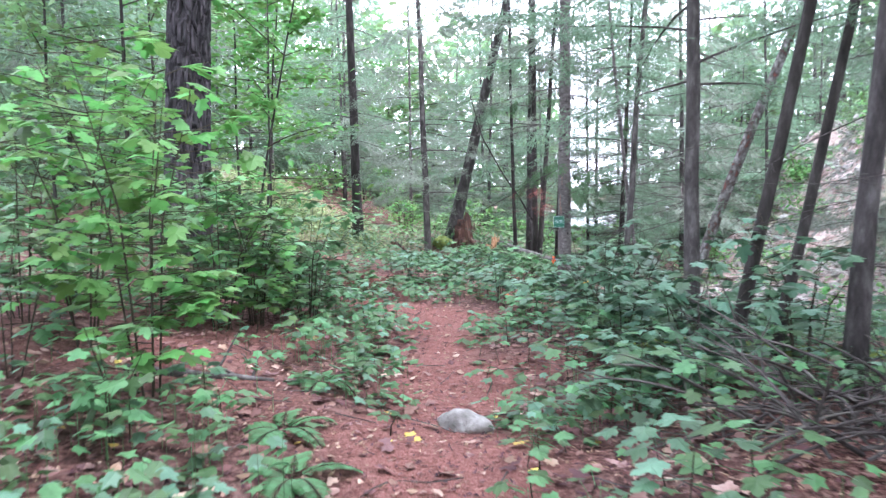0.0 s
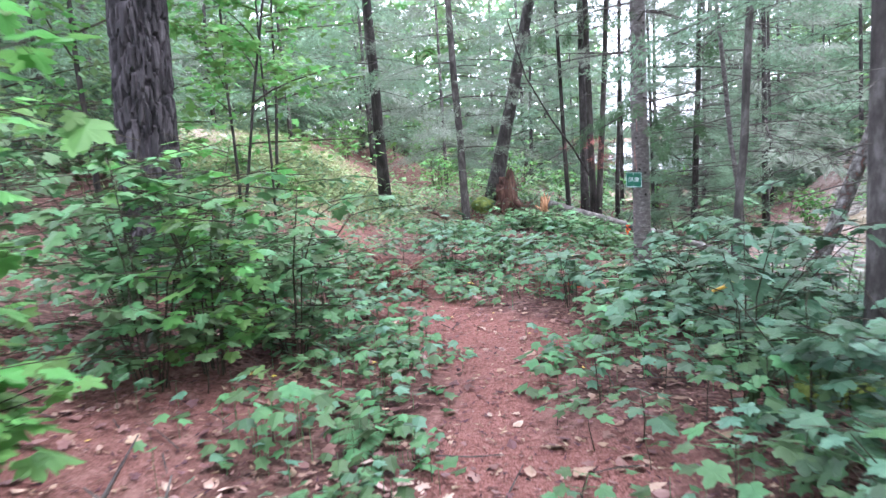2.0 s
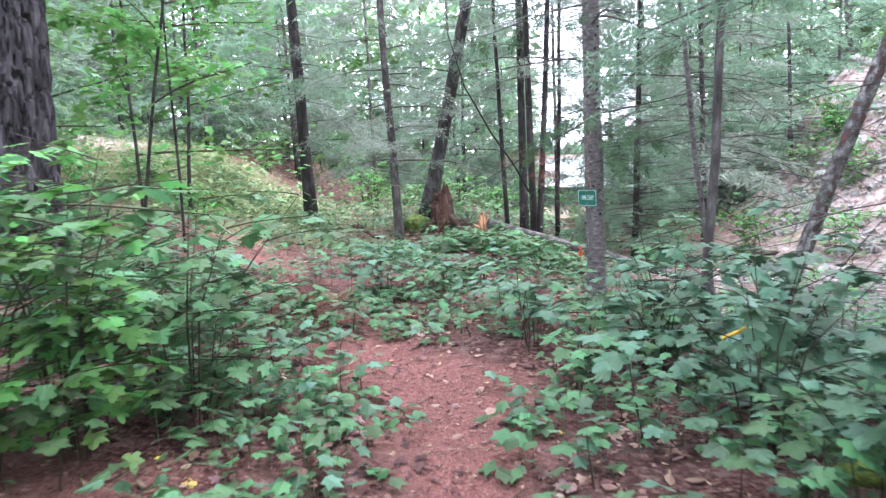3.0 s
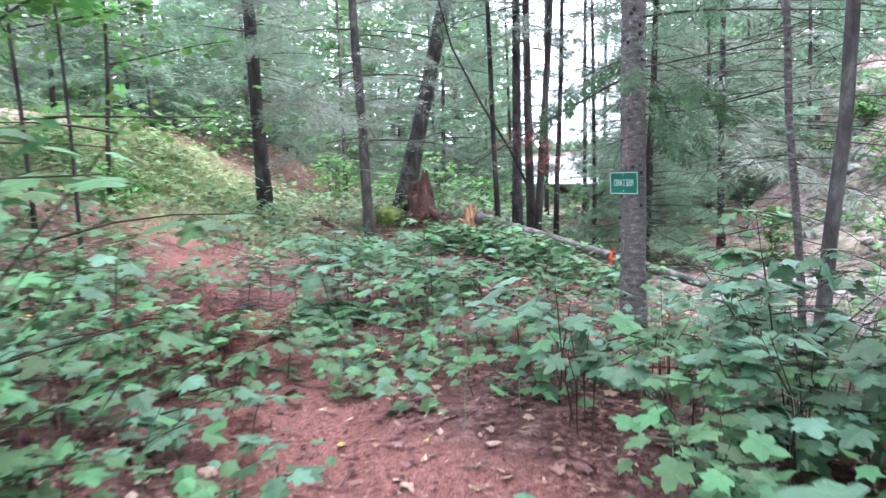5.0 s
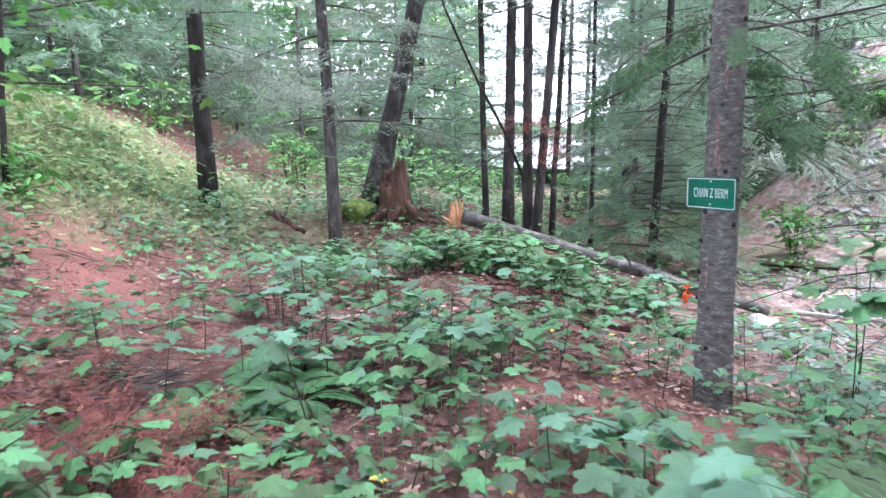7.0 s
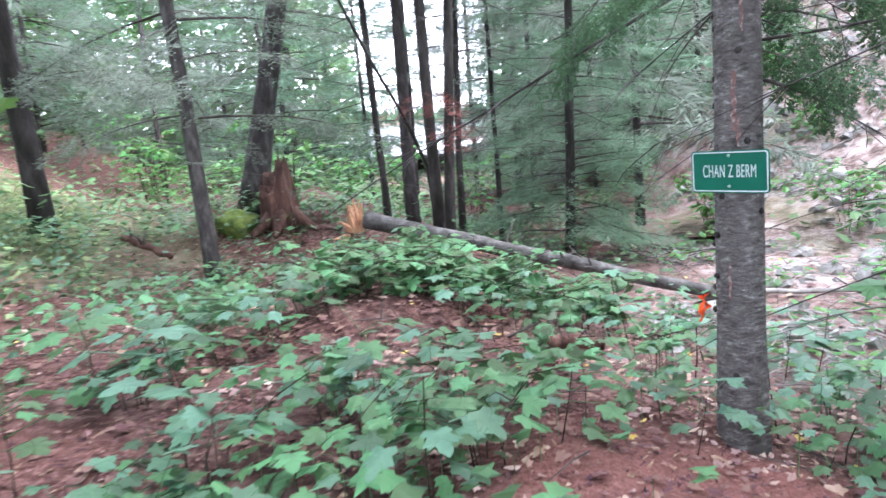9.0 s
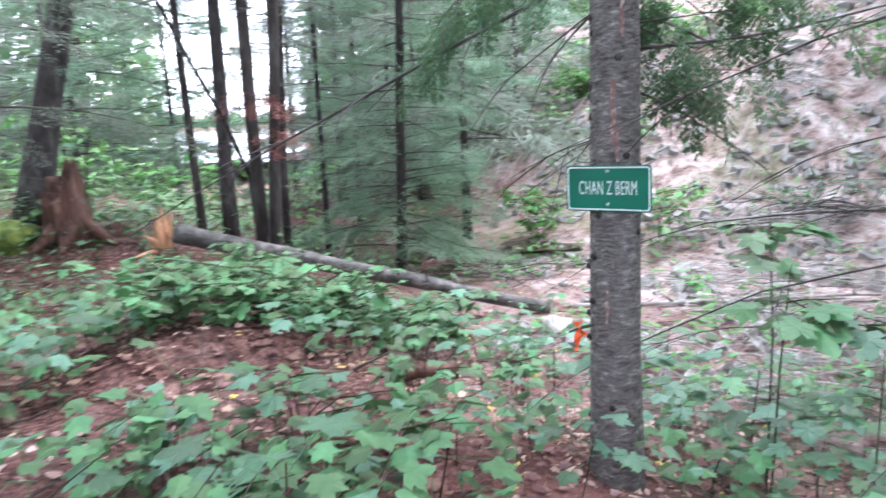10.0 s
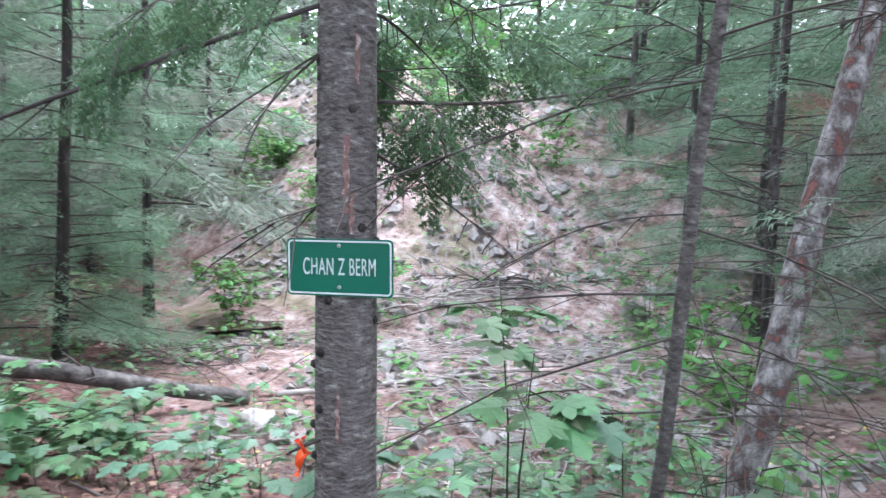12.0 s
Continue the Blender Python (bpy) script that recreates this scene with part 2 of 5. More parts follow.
class Geo:
    """Collects vertices and faces of one mesh."""

    def __init__(self):
        self.v, self.f = [], []

    def add(self, verts, faces):
        k = len(self.v)
        self.v.extend(verts)
        self.f.extend([tuple(i + k for i in f) for f in faces])

    def put(self, template, m):
        verts, faces = template
        a = np.array(m)
        self.add([tuple(r) for r in (verts @ a[:3, :3].T + a[:3, 3])], faces)

    def tube(self, pts, radii, n=6, cap=True, rough=0.0):
        k = len(self.v)
        pts = [Vector(p) for p in pts]
        for i, (p, r) in enumerate(zip(pts, radii)):
            d = (pts[min(i + 1, len(pts) - 1)] - pts[max(i - 1, 0)]).normalized()
            a = d.orthogonal() if abs(d.z) < 0.9 else Vector((1, 0, 0)).cross(d)
            a = (Vector((0, 0, 1)).cross(d) if abs(d.z) < 0.9 else a).normalized()
            b = d.cross(a)
            for j in range(n):
                w = 2 * math.pi * j / n
                rr = r * (1 + rough * random.uniform(-1, 1))
                self.v.append(tuple(p + a * (rr * math.cos(w)) + b * (rr * math.sin(w))))
        for i in range(len(pts) - 1):
            for j in range(n):
                q = k + i * n
                self.f.append((q + j, q + (j + 1) % n, q + n + (j + 1) % n, q + n + j))
        if cap:
            self.f.append(tuple(k + j for j in reversed(range(n))))
            self.f.append(tuple(k + (len(pts) - 1) * n + j for j in range(n)))

    def mesh(self, name, material, shade=True):
        me = bpy.data.meshes.new(name)
        me.from_pydata(self.v, [], self.f)
        me.materials.append(material)
        if shade:
            me.polygons.foreach_set("use_smooth", [True] * len(me.polygons))
        me.update()
        return me


def part(name, geo, material, parent=None, label="", shade=True):
    ob = new(name, geo.mesh(name, material, shade))
    if parent:
        ob.parent = parent
    if label:
        ob["label"] = label
    return ob


def root(name, m):
    ob = new(name)
    ob.empty_display_size = 0.1
    ob.matrix_world = m
    return ob


# ---- ground and water ----
def spaced(lo, hi, fine_lo, fine_hi, step):
    vals = list(np.arange(fine_lo, fine_hi + step / 2, step))
    s, v = step, fine_hi
    while v < hi:
        s *= 1.16
        v += s
        vals.append(v)
    s, v = step, fine_lo
    while v > lo:
        s *= 1.16
        v -= s
        vals.insert(0, v)
    return [float(q) for q in vals]


def build_ground():
    xs = spaced(-900, 900, -3.5, 7.0, 0.11)
    ys = spaced(-900, 1500, -0.5, 15.0, 0.11)
    g = Geo()
    cover = []
    for y in ys:
        for x in xs:
            g.v.append((x, y, ground_z(x, y)))
            b, d, side = berm_amount(x, y)
            wob = 0.35 * noise.noise((x * 1.4, y * 1.4, 0.3))
            path = (1 - smooth(0.22, 0.70, abs(x - path_x(y)) + 1.3 * wob)) * (1 - 0.7 * smooth(7.4, 8.6, y) * (1 - smooth(9.8, 10.8, y))) * (1 - smooth(11.8, 13.8, y + 3 * wob))
            path = max(path, 0.9 * (1 - smooth(0.5, 1.1, math.hypot(x - 1.0, (y - 8.8) * 0.9) + wob)))
            path = max(path, 0.55 * (1 - smooth(0.4, 1.6, math.hypot(x + 1.7, y - 4.4) + 3 * wob)))
            edge = d * 0.38
            gravel = smooth(4.6, 6.2, d + 2 * wob) * (1 - smooth(edge - 1.0, edge + 0.8, side + 2 * wob))
            gravel *= smooth(-6.5, -4.0, side + 3 * wob)
            gravel = max(gravel, 0.5 * smooth(-5.0, -3.0, side) * smooth(2.4, 3.4, d + 2 * wob) * (1 - smooth(edge, edge + 1.4, side)))
            sheet = 1 - smooth(0.8, 1.9, math.hypot((x + 6.6) * 0.75, y - 18.0) + wob)
            gravel = max(gravel * (1 - smooth(20, 26, d)), sheet)
            grass = (1 - smooth(2.0, 3.9, math.hypot((x + 4.4) * 0.8, (y - 16.2)) + 3 * wob)) * (1 - sheet)
            patch = noise.noise((x * 0.55, y * 0.55, 40.0)) + 0.5 * noise.noise((x * 1.9, y * 1.9, 41.0))
            grass = max(grass, 0.55 * smooth(0.12, 0.45, patch) * smooth(1.8, 3.5, d) * (1 - smooth(d * 0.4, d * 0.4 + 2, side)))
            far = smooth(25, 45, math.hypot(x, y - 8))
            grass = max(grass, far * 0.25)
            cover.append((path, gravel, grass, 1.0))
    nx = len(xs)
    for j in range(len(ys) - 1):
        for i in range(nx - 1):
            k = j * nx + i
            g.f.append((k, k + 1, k + nx + 1, k + nx))
    ob = part("ground", g, GROUND)
    at = ob.data.color_attributes.new("cover", "FLOAT_COLOR", "POINT")
    at.data.foreach_set("color", [c for q in cover for c in q])
    tagged(ob, "forest floor of reddish pine needles, leaf litter and pale gravel", "ground", kind="structure")


build_ground()

water = bpy.data.materials.new("lake_water")
water.use_nodes = True
wb = water.node_tree.nodes["Principled BSDF"]
wb.inputs["Base Color"].default_value = (0.05, 0.065, 0.07, 1)
wb.inputs["Roughness"].default_value = 0.12
wb.inputs["IOR"].default_value = 1.33
wno = water.node_tree.nodes.new("ShaderNodeTexNoise")
wno.inputs["Scale"].default_value = 3.0
wbp = water.node_tree.nodes.new("ShaderNodeBump")
wbp.inputs["Strength"].default_value, wbp.inputs["Distance"].default_value = 0.5, 0.06
water.node_tree.links.new(wno.outputs[0], wbp.inputs["Height"])
water.node_tree.links.new(wbp.outputs[0], wb.inputs["Normal"])
lk = Geo()
ring = []
for i in range(64):
    a = 2 * math.pi * i / 64
    ring.append((100 + 130 * math.cos(a), 185 + 165 * math.sin(a), -1.75))
lk.add(ring, [tuple(range(64))])
mud = mat("muddy_water", [(0.035, 0.024, 0.017), (0.07, 0.05, 0.036)], 3, 0.1, 0.05, 12, spec=0.5)
pd = Geo()
pd.add([(5.75 + (0.62 + 0.12 * math.sin(5 * k)) * math.cos(k * math.pi / 12), 14.3 + (0.42 + 0.08 * math.cos(7 * k)) * math.sin(k * math.pi / 12), ground_z(5.75, 14.3) + 0.03) for k in range(24)], [tuple(range(24))])
tagged(part("puddle", pd, mud), "brown muddy puddle at the foot of the bank", "puddle", kind="structure")
tagged(part("lake", lk, water), "bright calm lake seen between the trees", "lake", kind="structure")


# ---- foliage templates ----
def maple_template(wide=1.0, fold=0.12, seed=0):
    """A five-lobed leaf, 1 long from the stalk's end, lying in xy with its tip along y; the lobes bend down."""
    rng = random.Random(seed)
    half = [(0.05, 0.02), (0.30, -0.06), (0.46, 0.10), (0.33, 0.20), (0.56, 0.50), (0.40, 0.50), (0.36, 0.60), (0.20, 0.56), (0.17, 0.78), (0.0, 1.0)]
    pts = [(x * wide * rng.uniform(0.92, 1.08), y * rng.uniform(0.96, 1.04)) for x, y in half[:-1]] + [half[-1]]
    ring = [(0.0, 0.06)] + pts + [(-x * rng.uniform(0.92, 1.08), y) for x, y in reversed(pts[:-1])]
    verts = [(0.0, 0.33, 0.0)] + [(x, y, -fold * (abs(x) * 1.2 + 0.5 * max(0, y - 0.3) ** 2) + rng.uniform(-0.02, 0.02)) for x, y in ring]
    k = len(ring)
    faces = [(0, 1 + i, 1 + (i + 1) % k) for i in range(k)]
    return np.array(verts), faces


def oval_template(w=0.3, fold=0.12):
    verts = [(0, 0, 0), (w, 0.35, -fold), (w * 0.75, 0.7, -fold), (0, 1, -0.12), (-w * 0.75, 0.7, -fold), (-w, 0.35, -fold), (0, 0.5, 0.0)]
    return np.array(verts), [(0, 1, 6), (1, 2, 6), (2, 3, 6), (3, 4, 6), (4, 5, 6), (5, 0, 6)]


def diamond_template():
    return np.array([(0, 0, 0), (0.32, 0.45, -0.08), (0, 1, -0.05), (-0.32, 0.45, -0.08)]), [(0, 1, 2), (0, 2, 3)]


def spray_template(side=9, needles=4, length=0.085, width=0.013, seed=0):
    """A flat conifer spray, 1 long along y: side twigs set with thin needle tufts."""
    rng = random.Random(seed)
    v, f = [], []

    def tri(a, d, ln, w):
        d = Vector(d).normalized()
        s = Vector((-d.y, d.x, rng.uniform(-0.5, 0.5))).normalized() * w * 0.5
        k = len(v)
        a = Vector(a)
        tip = a + d * ln
        v.extend([tuple(a - s), tuple(a + s), tuple(tip)])
        f.append((k, k + 1, k + 2))

    for i in range(side):
        t = 0.08 + 0.9 * i / side
        for sgn in (-1, 1):
            if rng.random() < 0.12:
                continue
            ln = (0.42 * (1 - t) + 0.12) * rng.uniform(0.7, 1.2)
            ang = radians(rng.uniform(38, 62))
            d = Vector((sgn * math.sin(ang), math.cos(ang), rng.uniform(-0.25, 0.1)))
            base = Vector((0, t, -0.12 * t * t))
            tri(base, d, ln, width * 0.9)
            for q in range(needles):
                p = base + d * (ln * (0.15 + 0.85 * (q + rng.random()) / needles))
                for s2 in (-1, 1):
                    turn = Matrix.Rotation(s2 * radians(rng.uniform(28, 60)), 3, "Z")
                    nd = turn @ d
                    nd.z += rng.uniform(-0.3, 0.3)
                    tri(p, nd, length * rng.uniform(0.7, 1.3), width * 1.6)
    return np.array(v), f


def plain_template():
    """A simpler three-lobed leaf for the carpet of small plants."""
    ring = [(0.0, 0.0), (0.34, 0.06), (0.30, 0.30), (0.44, 0.58), (0.16, 0.60), (0.0, 1.0), (-0.16, 0.60), (-0.44, 0.58), (-0.30, 0.30), (-0.34, 0.06)]
    verts = [(x, y, -0.25 * abs(x) - 0.08 * y) for x, y in ring]
    return np.array(verts), [(0, 1, 2, 4), (2, 3, 4), (0, 4, 5, 6), (0, 6, 8, 9), (6, 7, 8)]


LOWLEAF = plain_template()
MAPLES = [maple_template(1.0, 0.14, 1), maple_template(1.15, 0.22, 2), maple_template(0.9, 0.08, 3)]
OVAL = oval_template()
DIAMOND = diamond_template()
SPRAYS = [spray_template(8, 3, 0.10, 0.014, s) for s in range(3)]
SPRAYS_FINE = [spray_template(9, 5, 0.085, 0.011, 7 + s) for s in range(3)]


def bough_template(seed, blades=26, thick=1.0):
    """A coarse conifer bough tip for trees farther off: overlapping narrow needle blades, 1 long along y."""
    rng = random.Random(seed)
    v, f = [], []
    for i in range(blades):
        t = rng.uniform(0.0, 0.9)
        sgn = rng.choice((-1, 1))
        ang = sgn * radians(rng.uniform(10, 65))
        ln = (0.34 * (1 - t) + 0.16) * rng.uniform(0.7, 1.2)
        d = Vector((math.sin(ang), math.cos(ang), rng.uniform(-0.45, 0.15))).normalized()
        s = Vector((-d.y, d.x, rng.uniform(-0.8, 0.8))).normalized() * rng.uniform(0.016, 0.034) * thick
        a = Vector((rng.uniform(-0.05, 0.05) + sgn * rng.random() * 0.22 * (1 - t), t, -0.12 * t * t + rng.uniform(-0.06, 0.06)))
        k = len(v)
        v.extend([tuple(a - s), tuple(a + s), tuple(a + d * ln)])
        f.append((k, k + 1, k + 2))
    return np.array(v), f


SPRAYS_HIGH = [bough_template(s) for s in range(4)]
SPRAYS_FAR = [bough_template(10 + s, 25, 0.82) for s in range(4)]
SPRAYS_SPRUCE = [spray_template(11, 7, 0.075, 0.018, 20 + s) for s in range(3)]
PINNA = oval_template(0.085, 0.03)


def frame_at(p, d, up, scale, spin=0.0):
    """A pose whose y runs along d."""
    y = Vector(d).normalized()
    x = y.cross(Vector(up))
    if x.length < 1e-4:
        x = y.orthogonal()
    x.normalize()
    z = x.cross(y)
    m = Matrix((x, y, z)).transposed().to_4x4()
    m = m @ Matrix.Rotation(spin, 4, "Y") @ Matrix.Diagonal((scale, scale, scale, 1))
    m.translation = Vector(p)
    return m


def bent(p, d, length, droop, rng, steps=5, wander=0.08):
    pts = [Vector(p)]
    d = Vector(d).normalized()
    for i in range(steps):
        d = (d + Vector((rng.uniform(-wander, wander), rng.uniform(-wander, wander), -droop + rng.uniform(-wander, wander) * 0.6))).normalized()
        pts.append(pts[-1] + d * (length / steps))
    return pts


def trunk_points(rng, height, lean, wobble, steps):
    pts = []
    ox = oy = 0.0
    for i in range(steps + 1):
        t = i / steps
        z = -0.25 + (height + 0.25) * t
        if i > 1:
            ox += rng.uniform(-wobble, wobble)
            oy += rng.uniform(-wobble, wobble)
        pts.append(Vector((lean[0] * max(0, z) + ox, lean[1] * max(0, z) + oy, z)))
    return pts


def on_trunk(pts, z):
    for a, b in zip(pts, pts[1:]):
        if a.z <= z <= b.z:
            return a.lerp(b, (z - a.z) / (b.z - a.z))
    return pts[-1].copy()


# ---- kinds of trees ----
def conifer(name, label, place, height, radius, seed, lean=(0, 0), bark=None, needles=None, dead=(0.8, 4.5, 14), crown=(3.0, 9.0, 18), reach=1.3,
            far=False, wobble=0.015, group="", low_sprays=0.0, droop=0.05, dead_reach=1.0, fine=1.0, flare=1.35, high_only=False):
    """A conifer: tapered trunk, bare dead branches below, needle-bearing boughs above."""
    rng = random.Random(seed)
    x, y = place
    foot = ground_z(x, y)
    x, y = x + lean[0] * foot, y + lean[1] * foot
    top = root(name, pose(x, y, ground_z(x, y)))
    pts = trunk_points(rng, height, lean, wobble, 7 if far else 14)
    g = Geo()
    rad = [radius * (flare if i == 0 else 1 + 0.23 * (flare - 1) if i == 1 else 1.0) * (1 - 0.75 * i / (len(pts) - 1)) + 0.006 for i in range(len(pts))]
    g.tube(pts, rad, 6 if far else 12, rough=0.0 if far else 0.035)
    part("trunk", g, bark or BARK, top)
    tw = Geo()

    def finish():
        if not far:
            part("branch", tw, TWIG, top)
            return Geo()
        return tw

    n_dead = dead[2]
    sprays = SPRAYS_FAR if far else SPRAYS_FINE if fine < 0.8 and fine > 0.7 else SPRAYS
    leaf = Geo()
    for i in range(n_dead):
        z = dead[0] + (dead[1] - dead[0]) * (i + rng.random()) / max(1, n_dead)
        a = rng.uniform(0, 2 * math.pi)
        d = Vector((math.cos(a), math.sin(a), rng.uniform(-0.25, 0.2)))
        ln = dead_reach * rng.uniform(0.45, 1.35)
        q = bent(on_trunk(pts, z), d, ln, droop + 0.02, rng, 5, 0.13)
        r0 = 0.0020 + 0.0020 * ln
        tw.tube(q, [r0 * (1 - 0.8 * k / 5) for k in range(6)], 3 if far else 4, cap=False)
        if not far:
            for j in range(int(3 + 4 * ln)):
                k = rng.randint(1, 4)
                dd = (q[k + 1] - q[k]).normalized() if k < 5 else d
                side = Vector((-dd.y, dd.x, rng.uniform(-0.3, 0.4))) * rng.choice((-1, 1)) + dd * rng.uniform(0.2, 0.9)
                sq = bent(q[k].lerp(q[k + 1], rng.random()), side, rng.uniform(0.12, 0.4) * min(1, ln + 0.3), 0.06, rng, 3, 0.15)
                tw.tube(sq, [0.0028, 0.0022, 0.0017, 0.001], 3, cap=False)
                if rng.random() < low_sprays:
                    leaf.put(sprays[rng.randrange(3)], frame_at(sq[2], sq[3] - sq[1], (0, 0, 1), rng.uniform(0.22, 0.4), rng.uniform(-0.5, 0.5)))
        elif low_sprays and rng.random() < low_sprays:
            for k in (2, 3, 4):
                leaf.put(sprays[rng.randrange(3)], frame_at(q[k], (q[k + 1] - q[k]) + Vector((rng.uniform(-0.1, 0.1), rng.uniform(-0.1, 0.1), 0)), (0, 0, 1), rng.uniform(0.4, 0.7), rng.uniform(-0.4, 0.4)))
        tw = finish()
    for i in range(crown[2]):
        t = ((i + rng.random()) / crown[2]) ** 1.45
        z = crown[0] + (min(crown[1], height) - crown[0]) * t
        a = i * 2.4 + rng.uniform(-0.5, 0.5)
        ln = reach * (1.0 - 0.75 * (z / height)) * rng.uniform(0.6, 1.2) + 0.15
        d = Vector((math.cos(a), math.sin(a), rng.uniform(-0.1, 0.25)))
        steps = 5
        q = bent(on_trunk(pts, z), d, ln, droop, rng, steps)
        r0 = 0.004 + 0.007 * ln
        tw.tube(q, [r0 * (1 - 0.85 * k / steps) for k in range(steps + 1)], 3, cap=False)
        high = z > 4.2 and not far
        count = max(2, int(ln * (5.0 if far else 4 if high else 8 / fine)))
        for j in range(count):
            u = 0.18 + 0.8 * (j + rng.random()) / count
            k = min(steps - 1, int(u * steps))
            p = q[k].lerp(q[k + 1], u * steps - k)
            dd = (q[k + 1] - q[k]).normalized()
            side = Vector((-dd.y, dd.x, 0)) * rng.uniform(-1.1, 1.1)
            s = rng.uniform(0.38, 0.62) * (1.5 if far or high else fine) * (1.1 - 0.35 * u)
            leaf.put((SPRAYS_HIGH if high or high_only else sprays)[rng.randrange(3)], frame_at(p, dd + side + Vector((0, 0, rng.uniform(-0.35, 0.1))), (0, 0, 1), s, rng.uniform(-1.1, 1.1)))
        tw = finish()
    if tw.v:
        tagged(part("branchwork", tw, TWIG, top), kind="stuff")
    if leaf.v:
        part("crown", leaf, needles or NEEDLE, top, shade=False)
    return tagged(top, label, "tree", group)


def broadleaf(name, label, place, height, radius, seed, spread=1.6, base=1.2, leaves=900, size=0.11, template=None, material=None, lean=(0, 0), group="", bark=None, limbs=14, far=False):
    """A slender broad-leaved tree: trunk, limbs that fork, and leaves along them."""
    rng = random.Random(seed)
    x, y = place
    top = root(name, pose(x, y, ground_z(x, y)))
    pts = trunk_points(rng, height, lean, 0.03 * height / 6, 9)
    g = Geo()
    g.tube(pts, [radius * (1.3 if i == 0 else 1) * (1 - 0.8 * i / (len(pts) - 1)) + 0.003 for i in range(len(pts))], 5 if far else 8)
    part("trunk", g, bark or BARK_DARK, top)
    tw, leaf = Geo(), Geo()
    per = max(1, leaves // limbs)
    for i in range(limbs):
        z = base + (height - base) * (i + 0.7 * rng.random()) / limbs
        a = i * 2.4 + rng.uniform(-0.6, 0.6)
        ln = spread * rng.uniform(0.5, 1.1) * (1.1 - 0.6 * z / height)
        q = bent(on_trunk(pts, z), (math.cos(a), math.sin(a), rng.uniform(0.1, 0.7)), ln, 0.04, rng, 4, 0.12)
        tw.tube(q, [0.004 + 0.006 * ln * (1 - k / 4.5) for k in range(5)], 3 if far else 4, cap=False)
        for j in range(per):
            u = rng.uniform(0.15, 1.0)
            k = min(3, int(u * 4))
            p = q[k].lerp(q[k + 1], u * 4 - k)
            w = 0.32 * ln * (0.35 + 0.65 * rng.random())
            p = p + Vector((rng.gauss(0, w * 0.6), rng.gauss(0, w * 0.6), rng.gauss(0, w * 0.32)))
            d = Vector((rng.uniform(-1, 1), rng.uniform(-1, 1), rng.uniform(-0.55, 0.05)))
            leaf.put(template or DIAMOND, frame_at(p, d, (rng.uniform(-0.3, 0.3), rng.uniform(-0.3, 0.3), 1), size * rng.uniform(0.6, 1.25)))
    tagged(part("branchwork", tw, STEM, top), kind="stuff")
    part("crown", leaf, material or LEAF_FAR, top, shade=False)
    return tagged(top, label, "tree", group)


def shrub(name, label, place, height, spread, seed, stems=4, leaves=90, size=0.10, material=None, templates=None, group="", clear=0.25, category="shrub"):
    """A many-stemmed leafy bush with flat layers of leaves."""
    rng = random.Random(seed)
    x, y = place
    top = root(name, pose(x, y, ground_z(x, y)))
    per = max(1, leaves // stems)
    for i in range(stems):
        st, leaf = Geo(), Geo()
        a = 2 * math.pi * (i + rng.random()) / stems
        out = spread * rng.uniform(0.25, 0.9)
        h = height * rng.uniform(0.7, 1.0)
        mid = Vector((math.cos(a) * out * 0.35, math.sin(a) * out * 0.35, h * 0.55))
        tip = Vector((math.cos(a) * out, math.sin(a) * out, h))
        line = [Vector((0.05 * math.cos(a), 0.05 * math.sin(a), -0.05)), mid, tip]
        st.tube(line, [0.002 + 0.0028 * height, 0.0018 + 0.002 * height, 0.0015], 4, cap=False)
        twigs = []
        for j in range(max(2, per // 5)):
            u = rng.uniform(clear, 1.0)
            p = line[0].lerp(mid, u * 2) if u < 0.5 else mid.lerp(tip, u * 2 - 1)
            b = rng.uniform(0, 2 * math.pi)
            q = bent(p, (math.cos(b), math.sin(b), rng.uniform(0.0, 0.5)), spread * rng.uniform(0.25, 0.6), 0.06, rng, 3, 0.15)
            st.tube(q, [0.004, 0.003, 0.0022, 0.0015], 3, cap=False)
            twigs.append(q)
        for j in range(per):
            q = twigs[j % len(twigs)]
            k = rng.randint(1, 2)
            p = q[k].lerp(q[k + 1], rng.random())
            d = Vector((rng.uniform(-1, 1), rng.uniform(-1, 1), rng.uniform(-0.5, 0.0))).normalized()
            s = size * rng.uniform(0.6, 1.25)
            st.tube([p, p + d * s * 0.5], [0.0016, 0.001], 3, cap=False)
            leaf.put((templates or MAPLES)[rng.randrange(len(templates or MAPLES))], frame_at(p + d * s * 0.45, d, (rng.uniform(-0.35, 0.35), rng.uniform(-0.35, 0.35), 1), s))
        stem = part("stem", st, STEM, top)
        tagged(part("foliage", leaf, material or LEAF, stem, shade=False), kind="stuff")
    return tagged(top, label, category, group)


